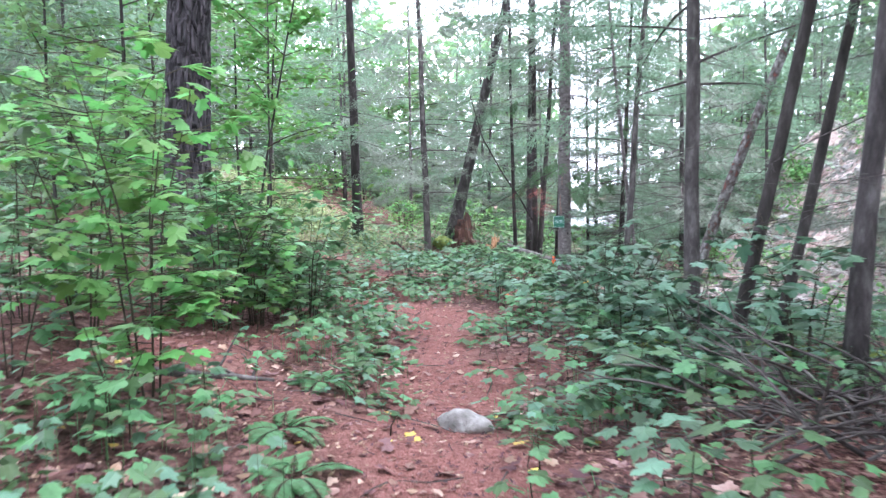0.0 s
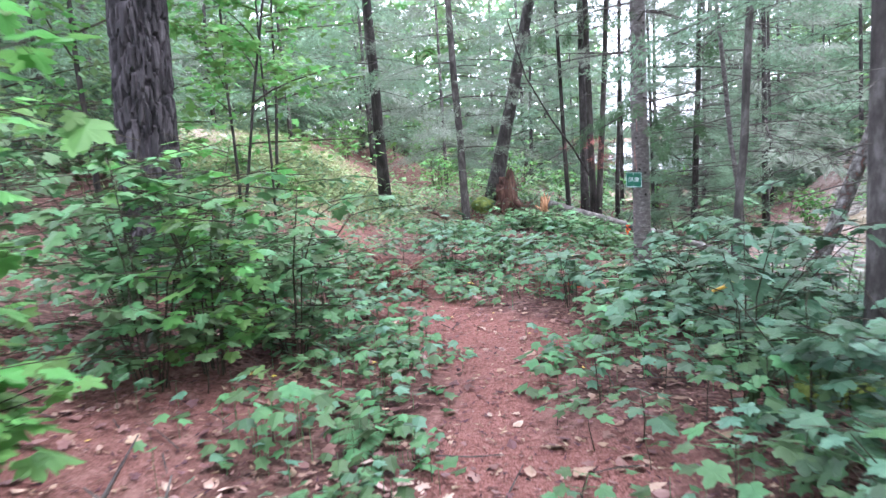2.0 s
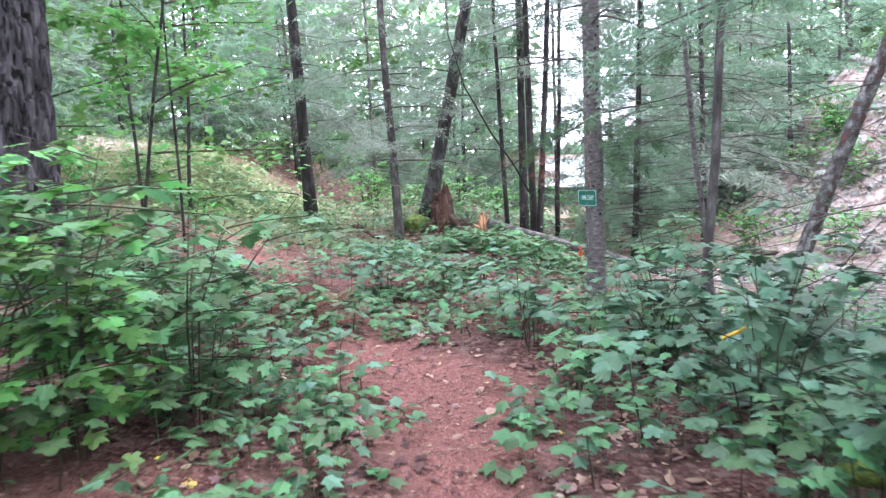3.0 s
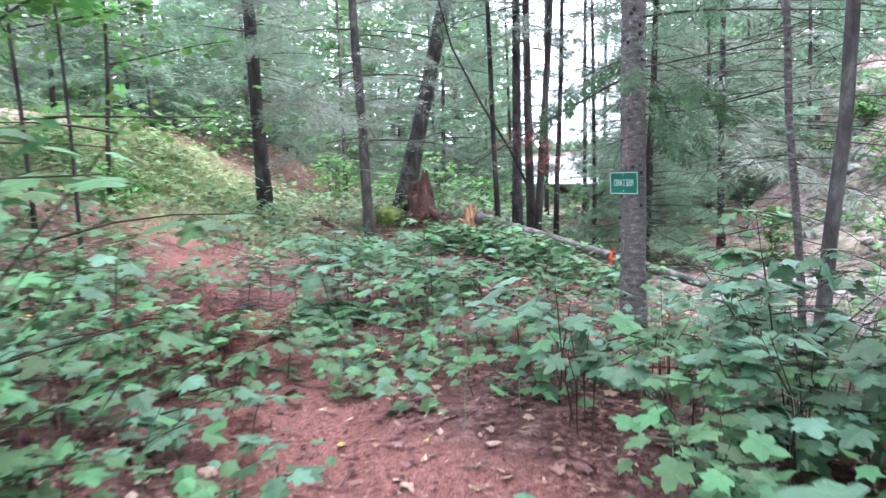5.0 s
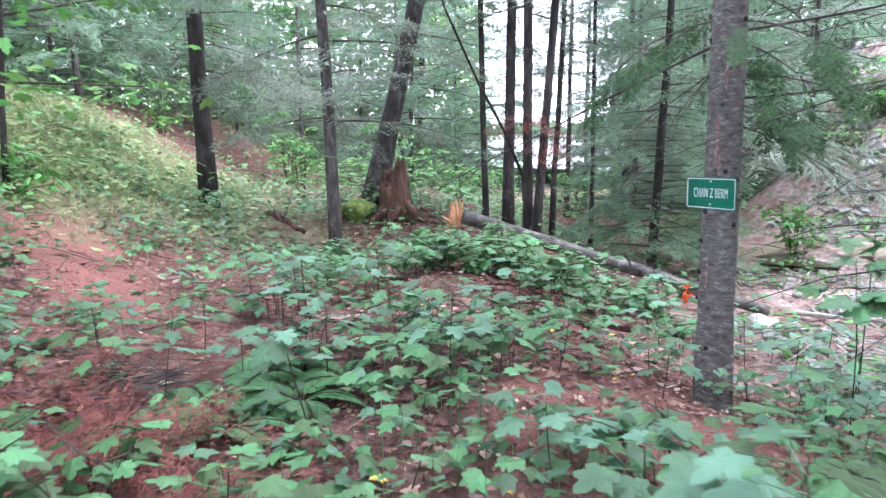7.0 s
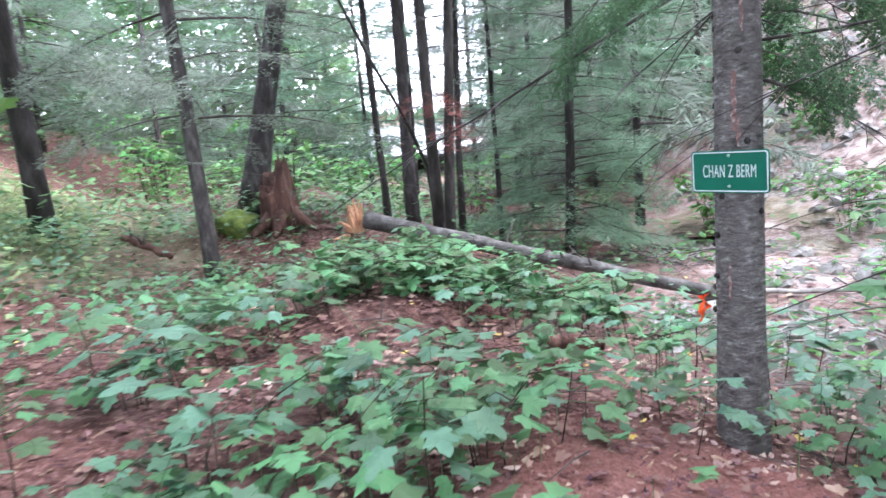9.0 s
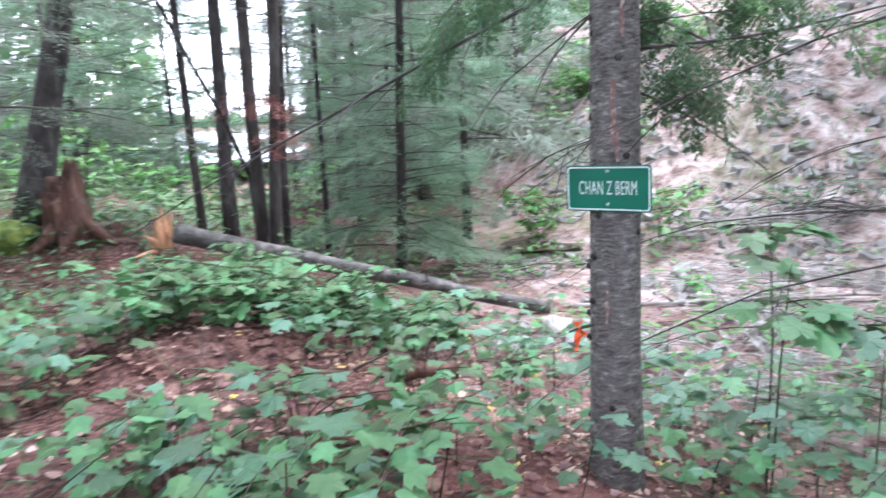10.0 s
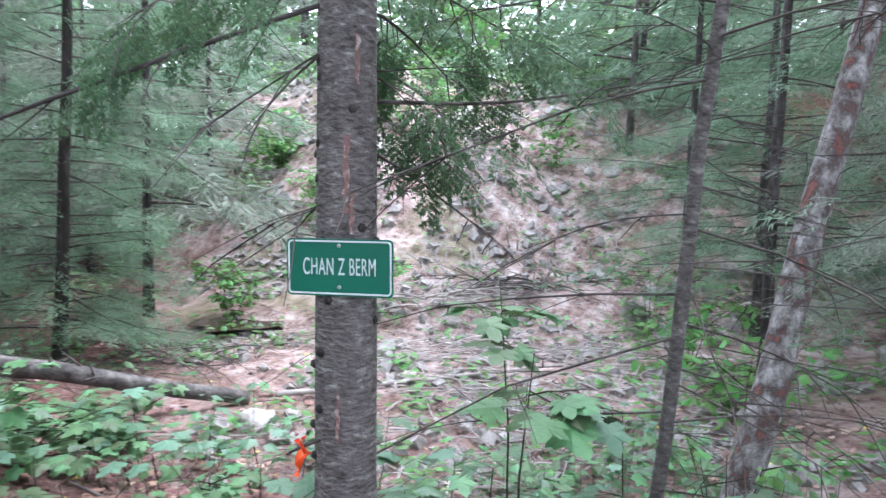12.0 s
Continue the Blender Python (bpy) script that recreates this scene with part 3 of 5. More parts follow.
def seedling(seed, height, leaves, size, material, spread=0.16):
    """A knee-high maple seedling with a flat tier of big leaves on long stalks."""
    rng = random.Random(seed)
    top = root("maple_seedling", pose(0, 0, -50))
    st = Geo()
    tip = Vector((rng.uniform(-0.05, 0.05), rng.uniform(-0.05, 0.05), height))
    st.tube([(0, 0, -0.03), tip * 0.5 + Vector((0.01, 0, 0)), tip], [0.004, 0.003, 0.002], 4, cap=False)
    for i in range(leaves):
        u = rng.uniform(0.55, 1.0) if i else 1.0
        p = tip * u
        a = i * 2.4 + rng.uniform(-0.4, 0.4)
        d = Vector((math.cos(a), math.sin(a), 0.35))
        e = p + d.normalized() * spread * rng.uniform(0.4, 1.1)
        leaf = Geo()
        leaf.tube([p, e], [0.0018, 0.0014], 3, cap=False)
        dd = Vector((math.cos(a), math.sin(a), rng.uniform(-0.45, 0.0)))
        leaf.put(MAPLES[rng.randrange(3)], frame_at(e, dd, (rng.uniform(-0.25, 0.25), rng.uniform(-0.25, 0.25), 1), size * rng.uniform(0.65, 1.2)))
        part("leaf", leaf, material, top, shade=False)
    part("stem", st, STEM, top)
    return tagged(top, "low maple seedling with broad green lobed leaves", "plant", "maple seedlings on the forest floor")


def fern(seed, fronds=6, length=0.45):
    rng = random.Random(seed)
    top = root("fern", pose(0, 0, -50))
    g, st = Geo(), Geo()
    for i in range(fronds):
        a = 2 * math.pi * i / fronds + rng.uniform(-0.3, 0.3)
        q = bent((0, 0, 0), (math.cos(a), math.sin(a), 0.9), length * rng.uniform(0.7, 1.1), 0.2, rng, 8, 0.03)
        st.tube(q, [0.0025] * 9, 3, cap=False)
        for k in range(1, 8):
            d = (q[k + 1] - q[k]).normalized()
            w = length * 0.26 * math.sin(math.pi * (0.12 + 0.83 * k / 8)) * (1.25 - 0.6 * k / 8)
            for u in (0.0, 0.2, 0.4, 0.6, 0.8):
                for s in (-1, 1):
                    side = Vector((-d.y, d.x, -0.2)) * s + d * 0.35
                    g.put(PINNA, frame_at(q[k].lerp(q[k + 1], u), side, (0, 0, 1), w))
    part("rachis", st, STEM, top)
    part("fronds", g, FERN, top, shade=False)
    return tagged(top, "green fern with arching feathery fronds", "fern", "ferns beside the trail")


def stone_geo(rng, size, flat=0.6, sub=2):
    bm = bmesh.new()
    bmesh.ops.create_icosphere(bm, subdivisions=sub, radius=1)
    o = Vector((rng.uniform(0, 50), rng.uniform(0, 50), rng.uniform(0, 50)))
    cuts = [(Vector((rng.uniform(-1, 1), rng.uniform(-1, 1), rng.uniform(-0.3, 1))).normalized(), rng.uniform(0.48, 0.78)) for _ in range(9)]
    for v in bm.verts:
        n = 1 + 0.30 * noise.noise(v.co * 1.1 + o) + 0.10 * noise.noise(v.co * 2.7 + o)
        for c, lim in cuts:
            n = min(n, lim / max(0.05, v.co.dot(c))) if v.co.dot(c) > 0 else n
        v.co = Vector((v.co.x * size[0], v.co.y * size[1], v.co.z * size[2])) * n
    g = Geo()
    bm.verts.ensure_lookup_table()
    g.add([tuple(v.co) for v in bm.verts], [tuple(v.index for v in f.verts) for f in bm.faces])
    bm.free()
    return g


def stone(label, place, size, seed, material=None, sink=0.35, turn=0.0, group="", worn=False):
    rng = random.Random(seed)
    x, y = place
    ob = part("stone", stone_geo(rng, size, sub=3 if max(size) > 0.12 else 2), material or ROCK, shade=worn or material is not None)
    ob.matrix_world = pose(x, y, ground_z(x, y) + size[2] * (1 - 2 * sink), 0, 0, turn)
    return tagged(ob, label, "stone", group)


# ---- the marked tree and its sign ----
def sign_tree():
    rng = random.Random(5)
    x, y = 1.71, 9.55
    z0 = ground_z(x, y)
    top = root("spruce_tree", pose(x, y, z0))
    pts = [Vector((0.0, -0.02, -0.25)), Vector((0, -0.01, 0.0))] + [Vector((0.003 * i + rng.uniform(-0.004, 0.004), 0.022 * 0.5 * i + rng.uniform(-0.004, 0.004), 0.5 * i)) for i in range(1, 22)]
    g = Geo()
    g.tube(pts, [0.125, 0.105] + [0.094 * (1 - 0.028 * i) + 0.002 for i in range(1, 22)], 20, rough=0.02)
    part("trunk", g, BARK_SIGN, top)
    for i in range(54):
        z = 0.2 + 2.9 * i / 54 + rng.uniform(-0.04, 0.04)
        a = rng.uniform(0, 2 * math.pi)
        p = on_trunk(pts, z)
        d = Vector((math.cos(a), math.sin(a), 0.15))
        r = 0.094 * (1 - 0.056 * z)
        k = Geo()
        k.tube([p + d * (r - 0.015), p + d * (r + 0.004), p + d * (r + rng.choice((0.006, 0.008, 0.014)))], [0.017, 0.014, 0.008], 6)
        part("knot", k, BARK_DARK, top)
    for a0, z, ln, w in ((218, 1.52, 0.22, 0.022), (228, 1.36, 0.12, 0.014), (238, 1.80, 0.14, 0.018), (205, 0.78, 0.14, 0.012)):
        k = Geo()
        for i in range(9):
            u = z - ln * i / 8
            c = on_trunk(pts, u)
            r = 0.097 * (1 - 0.056 * u) + 0.002
            half = w * (0.35 + 0.65 * rng.random()) / r
            for da in (-half, half):
                a = radians(a0) + 0.03 * math.sin(i * 1.7) + da / 2
                k.v.append((c.x + r * math.cos(a), c.y + r * math.sin(a), u))
        k.f.extend([(2 * i, 2 * i + 1, 2 * i + 3, 2 * i + 2) for i in range(8)])
        part("resin_streak", k, RESIN, top, "pale dried resin streak")
    boughs = [(1.92, 150, 1.9, 0.004, -0.42, 0.0085), (2.2, 60, 1.1, 0.08, 0.0, 0.009), (1.80, 122, 0.40, 0.08, -0.5, 0.006), (1.80, 140, 0.5, 0.06, -0.5, 0.005), (1.75, 10, 1.2, 0.06, 0.0, 0.008),
              (1.95, -20, 1.6, 0.02, 0.1, 0.009), (2.3, -50, 1.9, 0.03, 0.05, 0.010), (1.62, -35, 1.3, -0.03, 0.1, 0.008), (2.5, 150, 1.5, 0.05, 0.1, 0.010),
              (2.45, 200, 1.4, 0.05, 0.2, 0.010), (1.35, 70, 0.5, 0.1, 0.0, 0.006), (2.8, -90, 1.8, 0.05, 0.1, 0.011), (2.9, 30, 1.8, 0.06, 0.1, 0.011),
              (1.5, -10, 0.8, 0.08, -0.1, 0.006), (2.15, 20, 1.0, 0.1, 0.1, 0.008), (3.0, 130, 1.7, 0.05, 0.1, 0.011), (3.2, 250, 1.6, 0.05, 0.1, 0.011),
              (1.60, -25, 0.26, 0.10, 0.0, 0.005), (1.72, -45, 0.26, 0.12, 0.0, 0.005), (1.90, -30, 0.40, 0.12, 0.0, 0.007), (2.0, -55, 0.5, 0.10, 0.1, 0.007), (2.02, 140, 0.7, 0.12, 0.0, 0.006)]
    for n, (z, az, ln, droop, rise, r0) in enumerate(boughs):
        b, leaf = Geo(), Geo()
        a = radians(az)
        q = bent(on_trunk(pts, z), (math.cos(a), math.sin(a), rise), ln, droop, rng, 7, 0.10)
        b.tube(q, [r0 * (1 - 0.8 * k / 7) for k in range(8)], 5, cap=False)
        for j in range(int(6 * ln) + (4 if n >= 17 else 2)):
            k = rng.randint(1, 6)
            dd = (q[k + 1] - q[k]).normalized()
            side = Vector((-dd.y, dd.x, rng.uniform(-0.5, 0.3))) * rng.choice((-1, 1)) + dd * rng.uniform(0.3, 1.0)
            sq = bent(q[k].lerp(q[k + 1], rng.random()), side, rng.uniform(0.12, 0.45), 0.08, rng, 3, 0.15)
            b.tube(sq, [0.003, 0.0024, 0.0018, 0.001], 3, cap=False)
            green = 0.8 if n >= 17 else 0.25 if z > 2.6 else 0.06
            if rng.random() < green:
                for s in (1, 2, 3):
                    leaf.put(SPRAYS_SPRUCE[rng.randrange(3)], frame_at(sq[s], (sq[s] - sq[s - 1]) + Vector((0, 0, -0.1)), (rng.uniform(-0.4, 0.4), 0, 1), rng.uniform(0.13, 0.24) if n >= 17 else rng.uniform(0.14, 0.24), rng.uniform(-0.5, 0.5)))
        branch = part("branch", b, TWIG, top)
        if leaf.v:
            tagged(part("needle_sprays", leaf, NEEDLE_DEEP, branch, shade=False), kind="stuff")
    leaf = Geo()
    for i in range(46):
        z = 3.3 + 7.0 * i / 46
        a = i * 2.4
        q = bent(on_trunk(pts, z), (math.cos(a), math.sin(a), 0.1), 1.5 - 0.13 * z + 0.3, 0.05, rng, 4)
        for k in (1, 2, 3, 4):
            for s in (-0.7, 0.0, 0.7):
                d = q[k] - q[k - 1]
                leaf.put(SPRAYS_HIGH[rng.randrange(3)], frame_at(q[k], d.normalized() + Vector((-d.y, d.x, 0)).normalized() * s, (0, 0, 1), 0.45))
    part("crown", leaf, NEEDLE, top, shade=False)
    tagged(top, "straight grey spruce trunk with knots, a green sign screwed to it", "tree")


sign_tree()


def rounded(w, h, r, n=5):
    pts = []
    for cx, cz, a0 in ((w / 2 - r, h / 2 - r, 0), (-w / 2 + r, h / 2 - r, 90), (-w / 2 + r, -h / 2 + r, 180), (w / 2 - r, -h / 2 + r, 270)):
        for i in range(n):
            a = radians(a0 + 90 * i / (n - 1))
            pts.append((cx + r * math.cos(a), cz + r * math.sin(a)))
    return pts


def build_sign():
    # faces the trail: local -y looks out, x runs to the reader's right
    top = root("trail_sign", pose(1.632, 9.533, 0.872, 0, -1.5, -71.5))
    w, h = 0.318, 0.163
    g = Geo()
    ring = rounded(w, h, 0.014)
    n = len(ring)
    g.add([(x, -0.0015, z) for x, z in ring] + [(x, 0.0015, z) for x, z in ring],
          [tuple(range(n)), tuple(n + i for i in reversed(range(n)))] + [(i, n + i, n + (i + 1) % n, (i + 1) % n) for i in range(n)])
    panel = part("panel", g, SIGN_GREEN, top, "green painted metal panel", shade=False)
    b = Geo()
    o, i2 = rounded(w - 0.010, h - 0.010, 0.011), rounded(w - 0.019, h - 0.019, 0.008)
    b.add([(x, -0.0035, z) for x, z in o] + [(x, -0.0035, z) for x, z in i2] + [(x, -0.0015, z) for x, z in o] + [(x, -0.0015, z) for x, z in i2],
          [f for k in range(n) for f in ((k, (k + 1) % n, n + (k + 1) % n, n + k), (k, 2 * n + k, 2 * n + (k + 1) % n, (k + 1) % n), (n + k, n + (k + 1) % n, 3 * n + (k + 1) % n, 3 * n + k))])
    part("border", b, SIGN_WHITE, panel, "thin white border line", shade=False)
    curve = bpy.data.curves.new("lettering", "FONT")
    curve.body = "CHAN Z BERM"
    curve.align_x, curve.align_y = "CENTER", "CENTER"
    curve.size, curve.extrude, curve.offset = 0.070, 0.0008, 0.0
    curve.space_character = 1.10
    tmp = bpy.data.objects.new("lettering", curve)
    scene.collection.objects.link(tmp)
    bpy.context.view_layer.update()
    me = bpy.data.meshes.new_from_object(tmp.evaluated_get(bpy.context.evaluated_depsgraph_get()))
    bpy.data.objects.remove(tmp)
    me.materials.clear()
    me.materials.append(SIGN_WHITE)
    wide = max(v.co.x for v in me.vertices) - min(v.co.x for v in me.vertices)
    me.transform(Matrix.Diagonal((0.216 / wide, 1, 1, 1)))
    text = new("lettering", me)
    text.parent = panel
    text.matrix_basis = pose(0, -0.0025, 0, 90, 0, 0)
    text["label"] = "white capital lettering CHAN Z BERM"
    for z in (0.062, -0.056):
        s = Geo()
        s.tube([(0, -0.0005, z), (0, -0.005, z), (0, -0.007, z)], [0.006, 0.006, 0.0035], 8)
        part("screw", s, METAL, panel, shade=False)
    tagged(top, "small green metal sign with white border reading CHAN Z BERM", "sign")


build_sign()


def build_flag():
    rng = random.Random(3)
    top = root("flagging_tape", pose(1.56, 9.61, 0.345))
    stub = Geo()
    stub.tube([(0.10, -0.03, 0.02), (0.03, -0.005, 0.01), (-0.03, 0.01, 0.0)], [0.008, 0.006, 0.004], 5)
    part("twig", stub, TWIG, top)
    for dx, ln in ((0.0, 0.11), (0.02, 0.08)):
        g = Geo()
        k = 6
        for i in range(k):
            z = 0.03 - ln * i / (k - 1)
            ox = dx + 0.012 * math.sin(i * 1.9 + dx * 90)
            oy = 0.010 * math.cos(i * 1.3)
            tw = 0.9 * i
            g.v.extend([(ox - 0.012 * math.cos(tw), oy - 0.012 * math.sin(tw), z), (ox + 0.012 * math.cos(tw), oy + 0.012 * math.sin(tw), z)])
        g.f.extend([(2 * i, 2 * i + 1, 2 * i + 3, 2 * i + 2) for i in range(k - 1)])
        ob = part("tail", g, ORANGE, top, shade=False)
        ob.modifiers.new("thick", "SOLIDIFY").thickness = 0.001
    tagged(top, "orange flagging tape tied to a dead twig", "tape")


build_flag()

# ---- trees along the trail ----
conifer("conifer_tree", "slender dark conifer with bare lower trunk", (-1.93, 15.6), 12, 0.108, 11, (-0.015, -0.021), BARK_DARK, NEEDLE, (1.3, 4, 14), (2.4, 11, 40), 2.2, low_sprays=0.1)
conifer("hemlock_tree", "thin hemlock with dull drooping foliage", (-0.31, 14.05), 9, 0.068, 12, (-0.02, 0.007), BARK, NEEDLE_GREY, (0.9, 4, 16), (1.5, 8.5, 36), 1.6, low_sprays=0.35, droop=0.08)
conifer("leaning_cedar_tree", "old leaning cedar beside a rotten stump", (0.13, 15.5), 10, 0.13, 13, (0.246, -0.012), BARK, NEEDLE, (1.0, 4, 16), (2.2, 9.5, 32), 1.8, low_sprays=0.1, flare=1.9)
conifer("conifer_tree", "dark conifer stem growing in a clump", (1.88, 13.86), 11, 0.054, 14, (-0.004, -0.004), BARK_DARK, NEEDLE_GREY, (0.7, 4.5, 20), (2.6, 10, 30), 1.7, group="clump of stems", low_sprays=0.05)
conifer("conifer_tree", "dark conifer stem growing in a clump", (1.87, 14.75), 11, 0.066, 15, (-0.004, -0.004), BARK, NEEDLE_GREY, (1.0, 4.5, 12), (3.6, 10, 20), 1.5, group="clump of stems")
conifer("conifer_tree", "dark conifer stem growing in a clump", (1.93, 13.72), 9, 0.048, 16, (0.075, -0.015), BARK_DARK, NEEDLE_GREY, (1.2, 4.5, 10), (3.6, 8, 14), 1.2, group="clump of stems")
conifer("conifer_tree", "thin straight dead-branched conifer stem", (2.45, 14.75), 8, 0.035, 17, (0.033, 0), BARK_DARK, NEEDLE_GREY, (0.5, 5, 18), (3.2, 7, 10), 0.8, group="thin stems by the log")
conifer("conifer_tree", "thin straight dead-branched conifer stem", (1.55, 14.6), 8, 0.035, 18, (-0.02, 0), BARK_DARK, NEEDLE_GREY, (0.5, 5, 14), (3.4, 7, 8), 0.8, group="thin stems by the log")
conifer("conifer_tree", "thin straight dead-branched conifer stem", (3.3, 15.6), 7, 0.03, 19, (0.0, 0), BARK_DARK, NEEDLE_GREY, (0.4, 5, 20), (2.0, 6.5, 12), 0.8, group="thin stems by the log", low_sprays=0.3)
conifer("young_fir_tree", "dense young fir with soft green boughs to the ground", (3.80, 14.65), 6.6, 0.06, 20, (0.036, -0.004), BARK_DARK, NEEDLE, (0.3, 1.2, 14), (0.3, 6.4, 120), 1.15, low_sprays=0.7, droop=0.05, fine=0.75)
conifer("spruce_tree", "grey straight conifer trunk with bare side branches", (2.18, 5.87), 11, 0.062, 21, (0.005, 0.018), BARK, NEEDLE, (0.9, 4, 18), (2.2, 10, 34), 1.6, low_sprays=0.15)
conifer("leaning_tree", "leaning trunk with grey and red peeling bark", (3.11, 8.6), 8, 0.068, 22, (0.319, -0.153), BARK_PEEL, NEEDLE, (0.8, 4, 12), (3.5, 7, 12), 1.2, flare=1.15)
conifer("leaning_tree", "slim dark trunk leaning over the brush", (2.03, 4.69), 8, 0.043, 23, (0.179, -0.016), BARK_DARK, NEEDLE, (1.4, 4, 8), (3.0, 7, 12), 1.2)
conifer("leaning_tree", "slim dark trunk leaning over the brush", (2.39, 4.85), 8, 0.036, 24, (0.219, -0.011), BARK_DARK, NEEDLE, (1.4, 4, 8), (3.0, 7, 12), 1.2)
conifer("spruce_tree", "grey straight conifer trunk with bare side branches", (2.45, 3.95), 9, 0.06, 25, (0.06, 0.0), BARK, NEEDLE, (1.0, 4, 10), (3.0, 8, 14), 1.2)
conifer("conifer_tree", "thin young conifer with many bare branches", (2.57, 8.84), 7, 0.021, 26, (-0.145, -0.094), BARK_SIGN, NEEDLE, (0.5, 3.6, 40), (2.6, 6.5, 12), 1.0, dead_reach=1.15, droop=0.07)
conifer("conifer_tree", "thin young conifer with many bare branches", (2.13, 7.99), 8, 0.034, 27, (0.07, 0.02), BARK, NEEDLE, (0.8, 3.6, 16), (2.8, 7.5, 14), 1.1, low_sprays=0.1)


for i, (x, y, h) in enumerate([(5.6, 7.6, 7), (6.9, 8.9, 7.5), (7.4, 7.3, 8), (8.8, 9.2, 8), (5.0, 6.6, 7), (9.6, 10.2, 7), (-1.0, 21.5, 8), (5.1, 18.2, 7.5), (6.0, 20.8, 8)]):
    conifer("young_pine_tree", "young pine with soft pale green needles and bare lower twigs", (x, y), h, 0.05, 230 + i, (0.01 * (i % 3), 0), BARK, NEEDLE if i % 2 else NEEDLE_GREY, (0.4, 2.6, 16), (1.0, h - 0.2, 44), 1.6, low_sprays=0.25, group="young pines", droop=0.06, fine=0.82)


for i, (x, y) in enumerate(((4.5, 20.2), (3.75, 20.8), (5.7, 22.4))):
    conifer("slim_conifer_tree", "slim conifer with sparse boughs before the bright lake", (x, y), 9, 0.05, 290 + i, (0.01, 0), BARK_DARK, NEEDLE_GREY, (0.4, 3.4, 20), (2.4 + 0.5 * i, 8.8, 30), 1.7, group="slim conifers by the shore", low_sprays=0.25)
# Added pines outside the view; their high crowns shade the trail and right side.
for i, (x, y) in enumerate(((4.3, 2.3), (5.9, 1.0), (-2.9, -1.8), (-3.6, 1.2), (3.9, -3.2), (8.4, 6.0), (9.8, 7.2), (7.4, 4.9))):
    conifer("tall_pine_tree", "unseen tall pine added for shade, with a bare trunk and high spreading crown", (x, y), 13, 0.13, 270 + i, (0.01 * (i % 3 - 1), 0), BARK_DARK, NEEDLE, (3.0, 5.0, 6), (4.8, 12.6, 46), 4.6, far=True, high_only=True, group="tall pines around the trail")


def dead_stem():
    top = root("dead_sapling", pose(2.0, 14.3, ground_z(2.0, 14.3)))
    rng = random.Random(4)
    line = [Vector(p) for p in ((0, 0, -0.1), (-0.12, -0.2, 0.75), (-0.45, -0.7, 1.25), (-0.85, -1.2, 1.75), (-1.25, -1.6, 2.4), (-1.5, -1.9, 3.2))]
    g = Geo()
    g.tube(line, [0.022, 0.020, 0.017, 0.014, 0.011, 0.007], 6)
    part("stem", g, BARK_DARK, top)
    for k in (1, 2, 3, 4):
        for j in range(3):
            b = Geo()
            b.tube(bent(line[k].lerp(line[k + 1], rng.random()), (rng.uniform(-1, 1), rng.uniform(-1, 1), rng.uniform(-0.2, 0.4)), rng.uniform(0.2, 0.5), 0.05, rng, 4), [0.005, 0.004, 0.003, 0.002, 0.0015], 4, cap=False)
            part("twig", b, TWIG, top)
    dry = Geo()
    for j in range(24):
        p = Vector((rng.uniform(-0.40, 0.15), rng.uniform(-0.95, -0.5), rng.uniform(0.95, 1.5)))
        dry.put(SPRAYS[j % 3], frame_at(p, (rng.uniform(-1, 1), rng.uniform(-1, 0.3), rng.uniform(-0.5, 0)), (0, 0, 1), rng.uniform(0.2, 0.36), rng.uniform(-0.6, 0.6)))
    tagged(part("dry_foliage", dry, NEEDLE_DRY, top, "dry reddish needles", shade=False), kind="stuff")
    tagged(top, "bent dead sapling with a spray of red dry needles", "sapling")


dead_stem()


def dry_branch(place, turn, seed):
    """A fallen pine bough whose needles have turned red."""
    rng = random.Random(seed)
    x, y = place
    top = root("fallen_pine_bough", pose(x, y, ground_z(x, y) + 0.02, 0, 0, turn))
    g, leaf = Geo(), Geo()
    q = bent((-0.3, 0, 0.02), (1, 0, 0.12), 0.6, 0.02, rng, 5)
    g.tube(q, [0.008, 0.007, 0.006, 0.005, 0.004, 0.002], 5)
    for i in range(26):
        k = rng.randint(0, 4)
        p = q[k].lerp(q[k + 1], rng.random())
        leaf.put(SPRAYS[i % 3], frame_at(p, (rng.uniform(-0.2, 1), rng.uniform(-1, 1), rng.uniform(0.0, 0.35)), (0, 0, 1), rng.uniform(0.16, 0.30), rng.uniform(-0.6, 0.6)))
    part("branch", g, TWIG, top)
    tagged(part("dry_needles", leaf, NEEDLE_DRY, top, "dry red needles", shade=False), kind="stuff")
    tagged(top, "fallen pine bough with dry red needles on the ground", "branch", "fallen red boughs")


for i, (x, y, turn) in enumerate(((-0.95, 8.55, 20), (-0.85, 8.15, 140), (-1.15, 8.3, 70), (-1.4, 8.95, 200), (-1.25, 8.65, 300))):
    dry_branch((x, y), turn, 260 + i)


